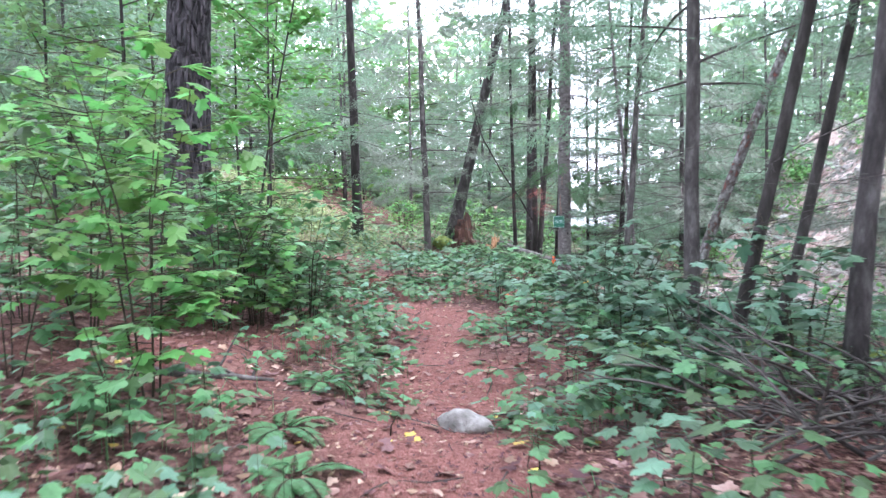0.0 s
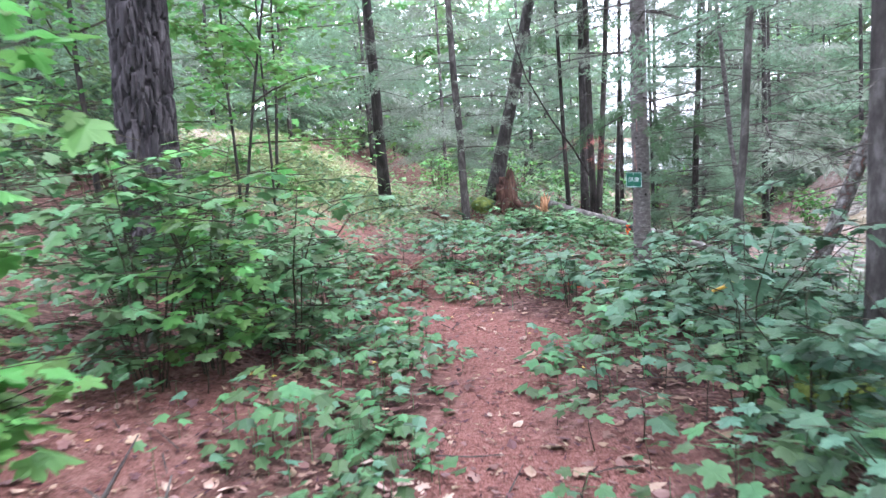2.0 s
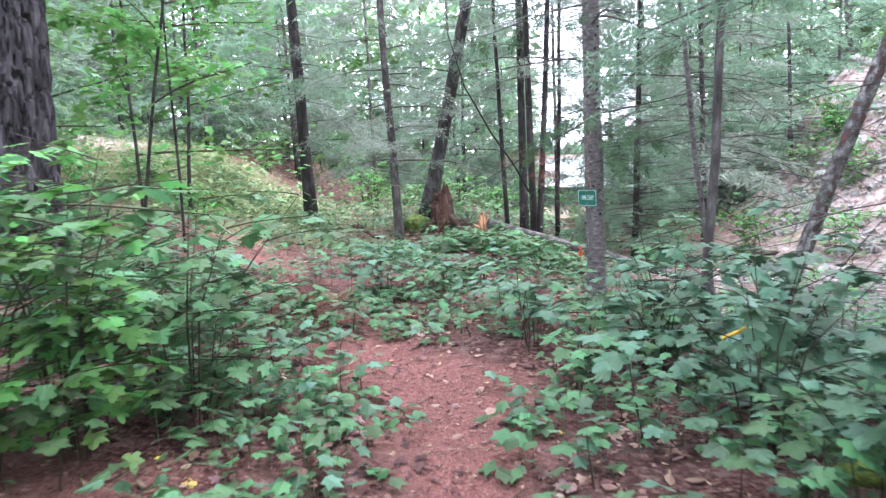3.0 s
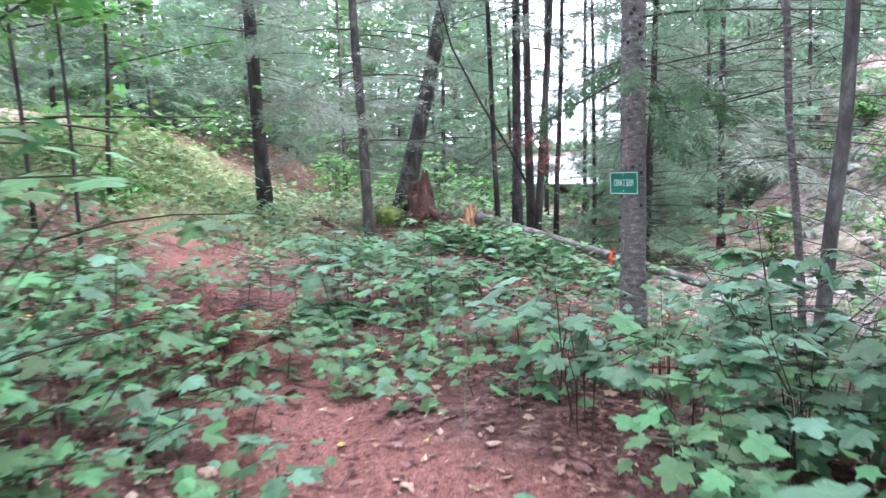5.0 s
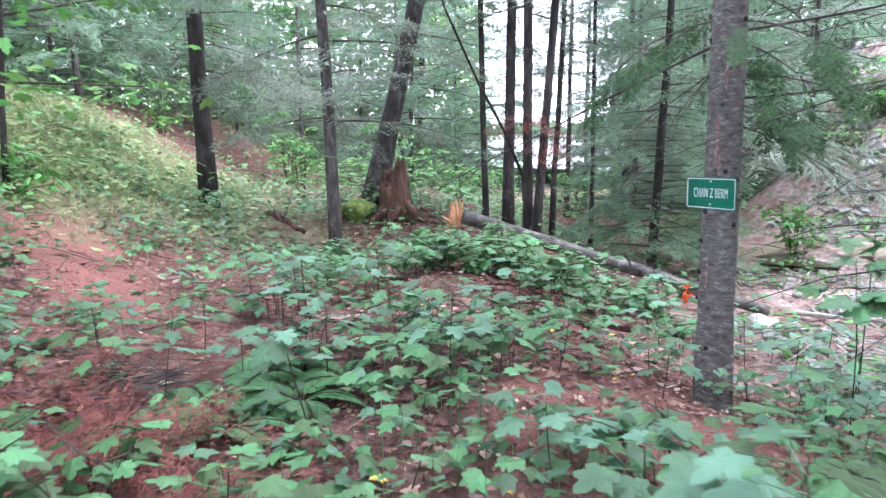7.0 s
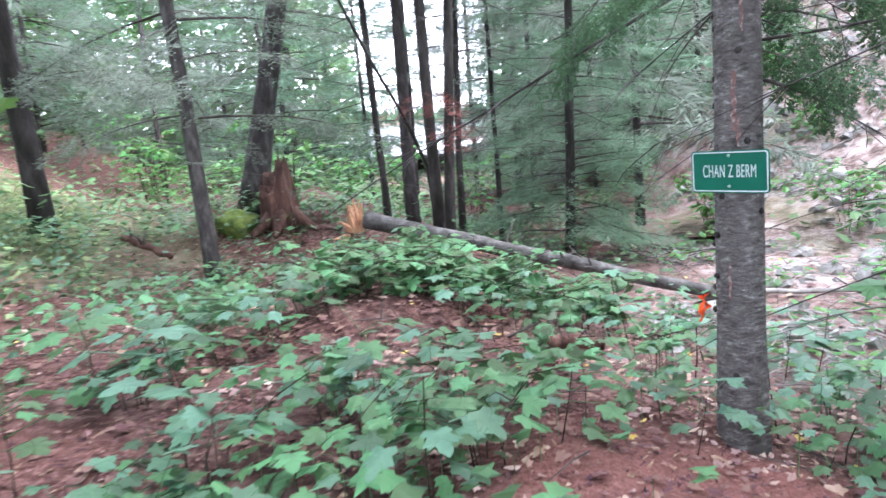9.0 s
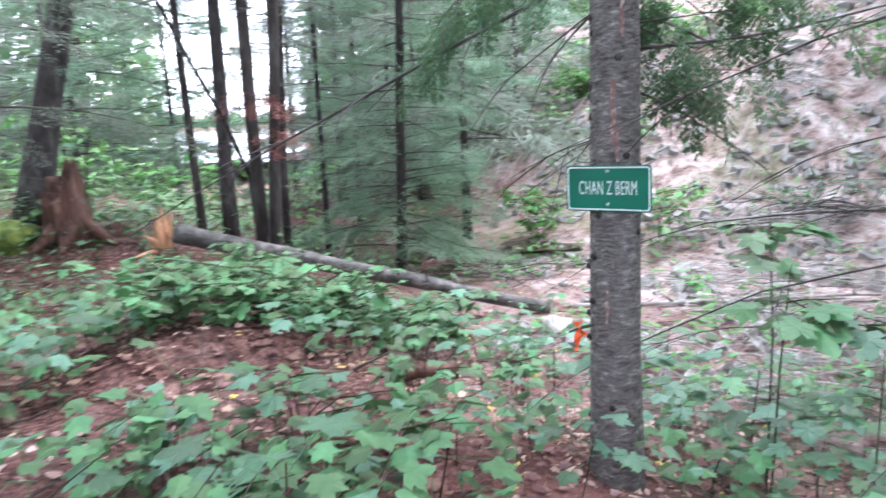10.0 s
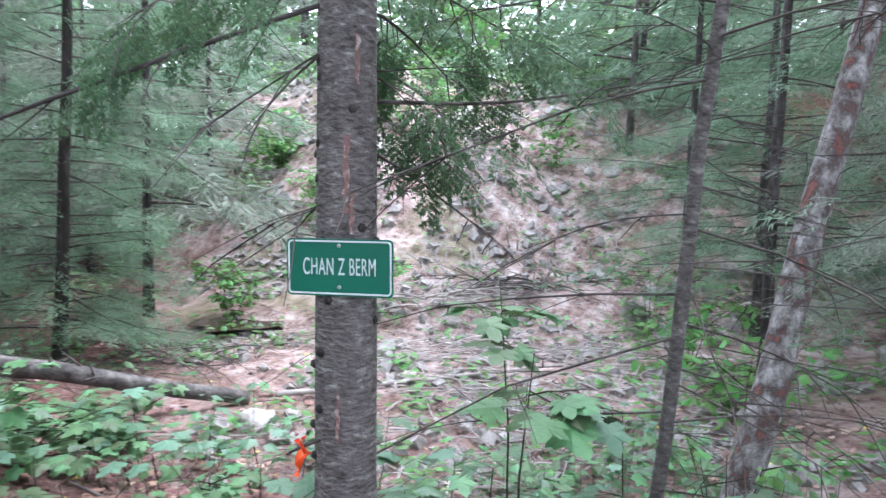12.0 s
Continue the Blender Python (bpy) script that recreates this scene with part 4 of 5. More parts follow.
def big_pine():
    rng = random.Random(31)
    x, y = -3.13, 8.3
    top = root("pine_tree", pose(x, y, ground_z(x, y)))
    n, rows = 120, 190
    v, f = [], []
    for j in range(rows):
        z = -0.3 + (0.029 * j if j < 165 else 0.029 * 165 + 0.25 * (j - 165))
        r = 0.262 * (1 + 0.3 * math.exp(-max(0, z) * 2.5)) * (1 - 0.03 * z)
        for i in range(n):
            a = 2 * math.pi * i / n
            c, d = math.cos(a), math.sin(a)
            warp = 0.6 * noise.noise((c * 3, d * 3, z * 2.2))
            near = noise.voronoi((c * 4.6 + warp, d * 4.6 - warp, z * 3.4))[0]
            plate = smooth(0.02, 0.20, near[1] - near[0])
            ridge = 0.040 * plate + 0.008 * noise.noise((c * 14, d * 14, z * 9)) - 0.026
            v.append(((r + ridge) * c + 0.05 * z, (r + ridge) * d, z))
    for j in range(rows - 1):
        for i in range(n):
            f.append((j * n + i, j * n + (i + 1) % n, (j + 1) * n + (i + 1) % n, (j + 1) * n + i))
    f.append(tuple((rows - 1) * n + i for i in range(n)))
    g = Geo()
    g.add(v, f)
    part("trunk", g, BARK_PINE, top, shade=False)
    b = Geo()
    for z, a, ln in ((3.1, -10, 1.7), (3.6, 100, 1.4), (4.2, 200, 1.5), (4.6, -60, 1.8)):
        q = bent((0.05 * z, 0, z), (math.cos(radians(a)), math.sin(radians(a)), 0.1), ln, 0.02, rng, 6)
        b.tube(q, [0.03 * (1 - 0.13 * k) for k in range(7)], 5)
    part("branches", b, BARK_DARK, top)
    for i in range(46):
        z = 5.2 + 6.6 * (i / 46) ** 0.9
        a = i * 2.4 + rng.uniform(-0.4, 0.4)
        q = bent((0.05 * z, 0, min(z, 10.6)), (math.cos(a), math.sin(a), rng.uniform(0.05, 0.5)), 4.6 - 0.27 * z, 0.04, rng, 6)
        w, leaf = Geo(), Geo()
        w.tube(q, [0.035 * (1 - 0.14 * k) for k in range(7)], 5)
        for j in range(34):
            k = rng.randint(1, 5)
            d = (q[k + 1] - q[k]).normalized()
            leaf.put(SPRAYS_HIGH[j % 4], frame_at(q[k].lerp(q[k + 1], rng.random()), d + Vector((-d.y, d.x, rng.uniform(-0.2, 0.2))) * rng.uniform(-1.3, 1.3), (0, 0, 1), rng.uniform(0.5, 0.9), rng.uniform(-0.6, 0.6)))
        bough = part("bough", w, BARK_DARK, top)
        tagged(part("needles", leaf, NEEDLE, bough, shade=False), kind="stuff")
    tagged(top, "massive old pine trunk with deeply furrowed grey bark", "tree")


big_pine()
broadleaf("maple_sapling", "thin leaning maple sapling with light green leaves", (-2.51, 8.85), 5.5, 0.015, 41, 1.2, 1.4, 800, 0.10, MAPLES[0], LEAF_LIGHT, (0.2, 0.0))
broadleaf("maple_sapling", "young maple with overhanging green leaves", (-2.75, 10.9), 5, 0.016, 45, 1.5, 1.75, 900, 0.10, MAPLES[2], LEAF_LIGHT, (0.06, -0.06))
broadleaf("maple_sapling", "young maple with bright green leaves", (-3.4, 11.5), 6, 0.022, 42, 1.8, 1.0, 1100, 0.11, MAPLES[1], LEAF_LIGHT)
broadleaf("maple_sapling", "young maple with bright green leaves", (-4.3, 9.5), 6, 0.035, 43, 1.8, 0.8, 1100, 0.11, MAPLES[0], LEAF_LIGHT)
broadleaf("maple_sapling", "young maple with overhanging green leaves", (-3.5, 13.6), 5, 0.03, 44, 1.9, 1.6, 900, 0.11, MAPLES[0], LEAF_LIGHT, (0.1, -0.05))

# ---- stump, broken stump, logs, stones ----
def rotten_stump():
    rng = random.Random(51)
    x, y = 0.47, 14.95
    top = root("rotten_stump", pose(x, y, ground_z(x, y)))
    g = Geo()
    n = 18
    jag = [rng.uniform(0.0, 0.22) for _ in range(n)]
    for j in range(7):
        t = j / 6
        for i in range(n):
            a = 2 * math.pi * i / n
            r = (0.20 - 0.05 * t ** 0.8) * (1 + 0.22 * noise.noise((math.cos(a) * 2, math.sin(a) * 2, t)) + (0.12 if i % 3 == 0 else 0))
            z = -0.1 + t * (0.50 + jag[i] + 0.22 * math.cos(a - 0.4))
            g.v.append((r * math.cos(a) - 0.05 * t, r * math.sin(a), z))
    for j in range(6):
        for i in range(n):
            g.f.append((j * n + i, j * n + (i + 1) % n, (j + 1) * n + (i + 1) % n, (j + 1) * n + i))
    g.v.append((-0.04, 0, 0.42))
    g.f.extend([(6 * n + i, 6 * n + (i + 1) % n, 7 * n) for i in range(n)])
    part("wood", g, ROTTEN, top, shade=False)
    for a in (-2.6, -1.9, -0.7, 0.6, 2.6):
        r = Geo()
        r.tube([(0.12 * math.cos(a), 0.12 * math.sin(a), 0.14), (0.27 * math.cos(a), 0.27 * math.sin(a), 0.03), (0.42 * math.cos(a), 0.42 * math.sin(a), -0.06)], [0.08, 0.055, 0.025], 7, rough=0.1)
        part("root", r, ROTTEN, top)
    tagged(top, "jagged reddish rotten tree stump", "stump")


rotten_stump()


def broken_stump():
    rng = random.Random(52)
    x, y = 1.06, 13.98
    top = root("broken_stump", pose(x, y, ground_z(x, y)))
    g = Geo()
    g.tube([(0, 0, -0.1), (0, 0, 0.10), (0.01, 0, 0.20)], [0.12, 0.095, 0.085], 12, rough=0.06)
    part("base", g, ROTTEN, top)
    for i in range(15):
        a, r = rng.uniform(0, 6.28), rng.uniform(0.01, 0.085)
        h = rng.uniform(0.12, 0.30) if i > 2 else rng.uniform(0.28, 0.36)
        p = Vector((r * math.cos(a), r * math.sin(a), 0.2))
        s = Geo()
        s.tube([p, p + Vector((rng.uniform(-0.03, 0.03), rng.uniform(-0.03, 0.03), h * 0.6)), p + Vector((rng.uniform(-0.06, 0.06), rng.uniform(-0.05, 0.05), h))], [0.032, 0.024, 0.004], 4)
        part("splinter", s, SPLINTER, top, shade=False)
    for end, r in (((-0.26, -0.06, 0.16), 0.022), ((-0.18, -0.10, 0.34), 0.026), ((-0.30, 0.02, 0.05), 0.018)):
        s = Geo()
        s.tube([(0.0, 0.0, 0.16), (end[0] * 0.5, end[1] * 0.5, 0.5 * (0.2 + end[2])), end], [0.03, r, 0.006], 4)
        part("splinter", s, SPLINTER, top, shade=False)
    tagged(top, "freshly snapped stump with orange splintered wood", "stump")


broken_stump()


def log(label, a, b, r0, r1, seed, material, stubs=5, name="fallen_log", sag=0.0):
    rng = random.Random(seed)
    a, b = Vector(a), Vector(b)
    top = root(name, Matrix.Translation(a))
    d = b - a
    n = 12
    pts = [d * (i / n) + Vector((rng.uniform(-0.01, 0.01), rng.uniform(-0.01, 0.01), rng.uniform(-0.01, 0.01) - sag * math.sin(math.pi * i / n))) for i in range(n + 1)]
    g = Geo()
    g.tube(pts, [r0 + (r1 - r0) * i / n for i in range(n + 1)], 12, rough=0.05)
    part("trunk", g, material, top)
    for i in range(stubs):
        k = rng.randint(1, n - 1)
        s = Geo()
        q = bent(pts[k], (rng.uniform(-1, 1), rng.uniform(-1, 1), rng.uniform(0.1, 1)), rng.uniform(0.1, 0.35), 0.0, rng, 3)
        s.tube(q, [0.012, 0.009, 0.006, 0.003], 5)
        part("branch_stub", s, TWIG, top)
    return tagged(top, label, "log")


log("grey weathered log fallen from a snapped stump", (1.14, 13.90, 0.24), (3.88, 12.26, -0.58), 0.085, 0.055, 61, LOGGREY, 9, sag=0.0)
log("thin pale fallen log on the gravel", (4.0, 12.1, -0.56), (6.3, 10.6, -0.55), 0.024, 0.012, 62, TWIG_PALE, 4)
log("dark mossy log lying beside the trail", (1.45, 5.25, 0.08), (3.3, 4.75, 0.02), 0.085, 0.07, 63, MOSS, 5)
log("short dark rotten branch on the ground", (1.15, 10.9, -0.12), (1.75, 10.65, -0.16), 0.05, 0.04, 64, ROTTEN, 2)
log("thin dead branch lying on the needles", (-1.9, 3.95, 0.26), (-1.05, 4.15, 0.12), 0.025, 0.015, 65, LOGGREY, 3, "fallen_branch")
log("gnarled dark root by the trail bend", (-1.1, 14.75, 0.26), (-0.68, 14.4, 0.06), 0.036, 0.028, 66, ROTTEN, 6)

stone("pale flat granite stone set in the trail", (0.14, 3.52), (0.165, 0.12, 0.105), 71, sink=0.36, worn=True)
stone("moss-covered boulder near the rotten stump", (0.0, 15.05), (0.30, 0.26, 0.20), 72, MOSS, 0.3)
stone("pale rounded granite boulder at the gully", (3.42, 11.75), (0.19, 0.15, 0.13), 73, sink=0.3, worn=True)
stone("pale stone on the leaf litter", (2.55, 11.1), (0.09, 0.08, 0.06), 74, sink=0.3)
stone("low moss cushion beside the leaning trunk", (3.0, 8.15), (0.35, 0.25, 0.07), 77, MOSS, 0.3)
stone("low moss cushion among the litter", (3.4, 9.1), (0.30, 0.24, 0.06), 79, MOSS, 0.3)
stone("pale stone half sunk in moss", (3.15, 8.0), (0.10, 0.09, 0.09), 75, sink=0.25)
stone("flat mossy stone near the leaning trunk", (3.5, 8.3), (0.3, 0.2, 0.09), 76, MOSS, 0.3)
stone("large pale boulder on the gravel bank", (10.6, 14.1), (0.32, 0.26, 0.24), 78, sink=0.15)
log("dark rotten log at the foot of the bank", (6.9, 12.9, -0.55), (8.3, 11.9, -0.45), 0.10, 0.08, 67, ROTTEN, 5)
for i in range(64):
    rng = random.Random(700 + i)
    d, side = rng.uniform(4.5, 13.5), rng.uniform(-5.0, 4.0)
    if side > d * 0.36:
        continue
    x, y = 0.17 + d * 0.87 - side * 0.5, 8.3 + d * 0.5 + side * 0.87
    s = rng.uniform(0.05, 0.19) * (1.25 if d > 8 else 0.8)
    stone("pale angular rock on the gravel bank", (x, y), (s, s * rng.uniform(0.6, 1), s * rng.uniform(0.4, 0.8)), 800 + i, sink=0.25, turn=rng.uniform(0, 360), group="rocks on the bank")


def brush_pile(label, place, count, reach, seed, rise=0.3, thick=0.006, material=None):
    """A heap of bare fallen branches, each with a few side twigs."""
    rng = random.Random(seed)
    x, y = place
    top = root("brush_pile", pose(x, y, ground_z(x, y)))
    for i in range(count):
        a = rng.uniform(0, 6.28)
        p = Vector((rng.uniform(-reach, reach) * 0.5, rng.uniform(-reach, reach) * 0.5, rng.uniform(0.0, 0.12)))
        ln = reach * rng.uniform(0.5, 1.3)
        q = bent(p, (math.cos(a), math.sin(a), rng.uniform(0.05, 2 * rise)), ln, 0.09, rng, 7, 0.10)
        q = [Vector((c.x, c.y, max(c.z, ground_z(x + c.x, y + c.y) - ground_z(x, y) + 0.01))) for c in q]
        g = Geo()
        g.tube(q, [thick * (1.3 - 0.14 * k) for k in range(8)], 4, cap=False)
        for j in range(5):
            k = rng.randint(1, 6)
            s = bent(q[k], (q[k] - q[k - 1]).normalized() + Vector((rng.uniform(-1, 1), rng.uniform(-1, 1), rng.uniform(-0.2, 0.6))), ln * rng.uniform(0.15, 0.4), 0.05, rng, 3, 0.15)
            g.tube(s, [thick * 0.6, thick * 0.45, thick * 0.3, thick * 0.15], 3, cap=False)
        part("branch", g, material or TWIG, top)
    return tagged(top, label, "brush pile")


brush_pile("tangle of bare grey fallen branches beside the trail", (1.75, 3.05), 34, 0.8, 81, 0.55, 0.008)
brush_pile("tangle of bare grey fallen branches beside the trail", (2.3, 3.3), 26, 0.9, 82, 0.6, 0.010)
brush_pile("pale dead brush lying in the gully", (5.2, 10.6), 40, 0.9, 83, 0.15, 0.005, TWIG_PALE)
brush_pile("pale dead brush lying in the gully", (6.2, 11.6), 40, 1.1, 84, 0.15, 0.006, TWIG_PALE)
brush_pile("pale dead brush lying in the gully", (7.4, 12.6), 36, 1.2, 85, 0.25, 0.008, TWIG_PALE)
brush_pile("dark dead branches at the foot of the bank", (8.2, 11.9), 36, 1.0, 86, 0.25, 0.010)
brush_pile("fallen twigs among litter below the marked tree", (3.2, 10.2), 26, 0.7, 87, 0.1, 0.004, TWIG_PALE)
brush_pile("pale dead brush lying in the gully", (4.4, 9.9), 34, 0.9, 183, 0.12, 0.004, TWIG_PALE)
brush_pile("pale dead brush lying in the gully", (6.9, 10.4), 34, 1.0, 184, 0.15, 0.005, TWIG_PALE)
brush_pile("pale dead brush lying on the bank", (9.4, 13.6), 30, 1.3, 185, 0.15, 0.008, TWIG_PALE)
brush_pile("dark brown dead fern and twigs by the trail", (-1.15, 9.2), 60, 0.26, 186, 0.3, 0.003)
brush_pile("dead twigs under the fallen log", (2.6, 13.2), 22, 0.7, 88, 0.25, 0.004)
brush_pile("dead twigs under the fallen log", (4.3, 13.6), 30, 0.8, 89, 0.3, 0.005)

# ---- shrubs and saplings near the trail ----
# LEAF_LIGHT on the left bushes puts sunlight on the leaves into their colour.
shrub("maple_bush", "tall leafy maple bush at the trail's edge", (-1.6, 3.6), 1.9, 0.85, 91, 5, 460, 0.11, LEAF_LIGHT, clear=0.12, group="maple bushes")
shrub("maple_bush", "tall leafy maple bush at the trail's edge", (-2.3, 4.3), 2.2, 0.9, 191, 5, 420, 0.11, LEAF_LIGHT, clear=0.12, group="maple bushes")
shrub("maple_bush", "dark leaved maple bush close to the trail", (-1.45, 2.9), 0.6, 0.4, 192, 4, 40, 0.11, LEAF, clear=0.3, group="maple bushes")
shrub("maple_bush", "broad layered maple bush with dense green leaves", (-1.2, 6.0), 1.15, 0.75, 193, 8, 440, 0.09, LEAF, clear=0.1, group="maple bushes")
shrub("maple_bush", "broad layered maple bush with dense green leaves", (-1.55, 5.6), 1.4, 0.85, 194, 9, 440, 0.09, LEAF_LIGHT, clear=0.12, group="maple bushes")
shrub("maple_bush", "tall leafy maple bush at the trail's edge", (-1.75, 2.2), 1.1, 0.45, 92, 5, 60, 0.12, LEAF_BLUE, clear=0.35, group="maple bushes")
shrub("maple_bush", "broad layered maple bush with dense green leaves", (-1.75, 5.3), 1.3, 0.9, 93, 8, 440, 0.09, LEAF, clear=0.15, group="maple bushes")
shrub("maple_bush", "broad layered maple bush with dense green leaves", (-2.2, 6.0), 1.4, 0.9, 94, 8, 440, 0.09, LEAF, clear=0.15, group="maple bushes")
shrub("maple_bush", "broad layered maple bush with dense green leaves", (-1.9, 6.9), 0.8, 0.8, 95, 7, 220, 0.10, LEAF, clear=0.15, group="maple bushes")
shrub("maple_bush", "broad layered maple bush with dense green leaves", (-2.9, 4.6), 1.5, 0.9, 96, 7, 240, 0.11, LEAF, clear=0.2, group="maple bushes")
shrub("maple_bush", "low dark green maple bush", (-2.3, 3.5), 1.0, 0.6, 97, 5, 90, 0.11, LEAF, clear=0.3, group="maple bushes")
shrub("maple_bush", "bluish green maple bush in the shade", (1.3, 4.75), 0.75, 0.5, 195, 6, 110, 0.11, LEAF_BLUE, clear=0.2, group="maple bushes")
shrub("maple_bush", "bluish green maple bush in the shade", (1.6, 4.3), 0.95, 0.55, 196, 6, 110, 0.11, LEAF_BLUE, clear=0.3, group="maple bushes")
shrub("maple_bush", "bluish green maple bush in the shade", (2.3, 4.2), 1.25, 0.6, 197, 6, 120, 0.11, LEAF_BLUE, clear=0.35, group="maple bushes")
shrub("maple_bush", "bluish green maple bush in the shade", (1.25, 3.9), 0.5, 0.45, 198, 5, 80, 0.10, LEAF_BLUE, clear=0.2, group="maple bushes")
shrub("maple_bush", "bluish green maple bush in the shade", (1.55, 7.4), 0.95, 0.6, 199, 7, 150, 0.11, LEAF_BLUE, clear=0.25, group="maple bushes")
shrub("maple_bush", "bluish green maple bush in the shade", (1.35, 5.6), 0.95, 0.6, 98, 7, 150, 0.11, LEAF_BLUE, clear=0.2, group="maple bushes")
shrub("maple_bush", "bluish green maple bush in the shade", (1.85, 6.4), 1.15, 0.7, 99, 7, 170, 0.11, LEAF_BLUE, clear=0.2, group="maple bushes")
shrub("maple_bush", "bluish green maple bush in the shade", (1.3, 6.8), 0.7, 0.6, 100, 7, 150, 0.11, LEAF_BLUE, clear=0.15, group="maple bushes")
shrub("maple_bush", "bluish green maple bush in the shade", (2.5, 6.9), 0.9, 0.7, 101, 6, 120, 0.11, LEAF_BLUE, clear=0.2, group="maple bushes")
shrub("maple_bush", "bluish green maple bush in the shade", (2.7, 5.6), 1.1, 0.7, 102, 6, 120, 0.11, LEAF_BLUE, clear=0.25, group="maple bushes")
shrub("maple_bush", "bluish green maple bush in the shade", (1.7, 4.2), 0.7, 0.55, 103, 6, 90, 0.11, LEAF_BLUE, clear=0.2, group="maple bushes")
shrub("maple_bush", "leafy bush below the clump of stems", (1.25, 12.5), 0.28, 0.5, 104, 8, 320, 0.10, LEAF, clear=0.15, group="maple bushes")
shrub("maple_bush", "leafy bush below the clump of stems", (1.75, 12.3), 0.26, 0.5, 105, 8, 280, 0.10, LEAF, clear=0.15, group="maple bushes")
shrub("maple_bush", "leafy bush below the clump of stems", (2.4, 11.9), 0.32, 0.5, 106, 7, 220, 0.10, LEAF, clear=0.15, group="maple bushes")
for i, (x, y, h, n) in enumerate(((0.45, 11.45, 0.30, 150), (0.95, 11.4, 0.36, 190), (1.45, 11.5, 0.36, 190), (1.85, 11.65, 0.28, 120))):
    shrub("maple_bush", "leafy bush overhanging a dark earth bank", (x, y), h, 0.55, 180 + i, 7, n, 0.09, LEAF, clear=0.2, group="maple bushes")
shrub("maple_sapling", "slender maple sapling with few large leaves", (2.38, 9.3), 1.25, 0.42, 107, 2, 30, 0.165, LEAF, clear=0.72, category="sapling")
shrub("maple_sapling", "slender maple sapling with few large leaves", (2.22, 8.84), 0.80, 0.28, 108, 2, 16, 0.12, LEAF_BLUE, clear=0.4, category="sapling")
shrub("leafy_bush", "small-leaved bright green bush", (2.85, 8.62), 0.75, 0.25, 109, 6, 110, 0.055, LEAF_LIGHT, [OVAL], clear=0.3)
for i, (x, y, h) in enumerate([(0.62, 7.15, 0.38), (0.95, 6.95, 0.42), (0.78, 6.45, 0.36), (0.72, 7.6, 0.34), (1.5, 7.1, 0.5), (1.15, 7.7, 0.4), (-1.3, 7.25, 0.45), (-1.25, 7.9, 0.4), (-1.05, 6.5, 0.42), (-0.95, 7.0, 0.32),
                               (-0.95, 8.15, 0.32), (-0.85, 7.75, 0.34), (0.75, 8.15, 0.30), (-1.85, 8.7, 0.5), (-1.8, 8.1, 0.5), (-0.4, 9.45, 0.28), (0.12, 9.5, 0.3), (0.48, 9.3, 0.3), (0.15, 9.95, 0.28), (0.6, 10.0, 0.3),
                               (1.3, 10.3, 0.35), (-0.65, 10.4, 0.3), (0.75, 12.2, 0.40), (2.0, 10.5, 0.3), (1.0, 3.3, 0.3), (1.1, 4.9, 0.4)]):
    shrub("maple_seedling_clump", "low clump of maple seedlings with overlapping leaves", (x, y), h, 0.34, 560 + i, 5, 38, 0.085, LEAF_BLUE if i % 3 == 0 else LEAF, group="seedling clumps", clear=0.55, category="plant")
for i, (x, y, h) in enumerate([(-0.9, 18.6, 1.3), (0.9, 17.6, 1.2), (1.8, 17.8, 1.0), (-1.2, 20, 1.6), (0.6, 20, 1.8), (2.8, 18.6, 1.2), (-3.6, 20.5, 1.4), (3.9, 18.0, 1.3), (-0.1, 18.2, 0.8), (-4.6, 15.0, 0.7), (-3.3, 13.4, 0.6),
                               (-5.3, 12.5, 1.2), (-4.0, 10.6, 1.0), (5.8, 14.6, 0.8), (6.9, 9.6, 0.9), (5.6, 8.9, 0.7), (11.2, 17.6, 1.2), (12.6, 13.5, 1.4), (10.2, 16.2, 0.8)]):
    shrub("leafy_bush", "bright green leafy undergrowth bush", (x, y), h, 0.8, 120 + i, 7, 240, 0.11, LEAF_LIGHT, [OVAL], group="undergrowth bushes", clear=0.1)


# ---- background forest ----
def far_conifer(seed, needles, crown_from, reach, boughs, low):
    return conifer("conifer_tree", "green conifer of the forest behind", (0, -60 - seed), 8.6, 0.055, 300 + seed, bark=BARK, needles=needles, dead=(0.5, 4.0, 12), crown=(crown_from, 8.4, boughs),
                   reach=reach, far=True, group="forest trees", low_sprays=low, droop=0.06)


FAR = [far_conifer(0, NEEDLE, 0.4, 2.6, 48, 0.5), far_conifer(1, NEEDLE_GREY, 0.7, 2.4, 46, 0.5), far_conifer(2, NEEDLE, 0.9, 2.8, 44, 0.4), far_conifer(3, NEEDLE_GREY, 1.4, 2.4, 42, 0.3)]
FAR += [broadleaf("broadleaf_tree", "light green broad-leaved tree of the forest behind", (0, -70 - k), 8, 0.032, 330 + k, 2.4, 0.4, 3800, 0.16, DIAMOND, m, group="forest trees", limbs=26, far=True)
        for k, m in ((0, LEAF_FAR), (1, LEAF_LIGHT), (2, LEAF_FAR))]


def may_stand(x, y):
    bearing = math.degrees(math.atan2(x, y - 6.0))
    far = math.hypot(x, y - 6.0)
    if far > 13 and 11.5 < bearing < 22:
        return False
    b, d, side = berm_amount(x, y)
    if 3.5 < d < 14.8 and -0.2 * d - 0.4 < side < d * 0.38 + 0.2:
        return False
    if math.hypot((x + 4.6) * 0.7, y - 17.0) < 2.6:
        return False
    if -4.2 < x < 4.5 and y < 22.5 and y > -3:
        return False
    if x > 0 and y > 2 and y < 18 and d < 7.5:
        return False
    return True


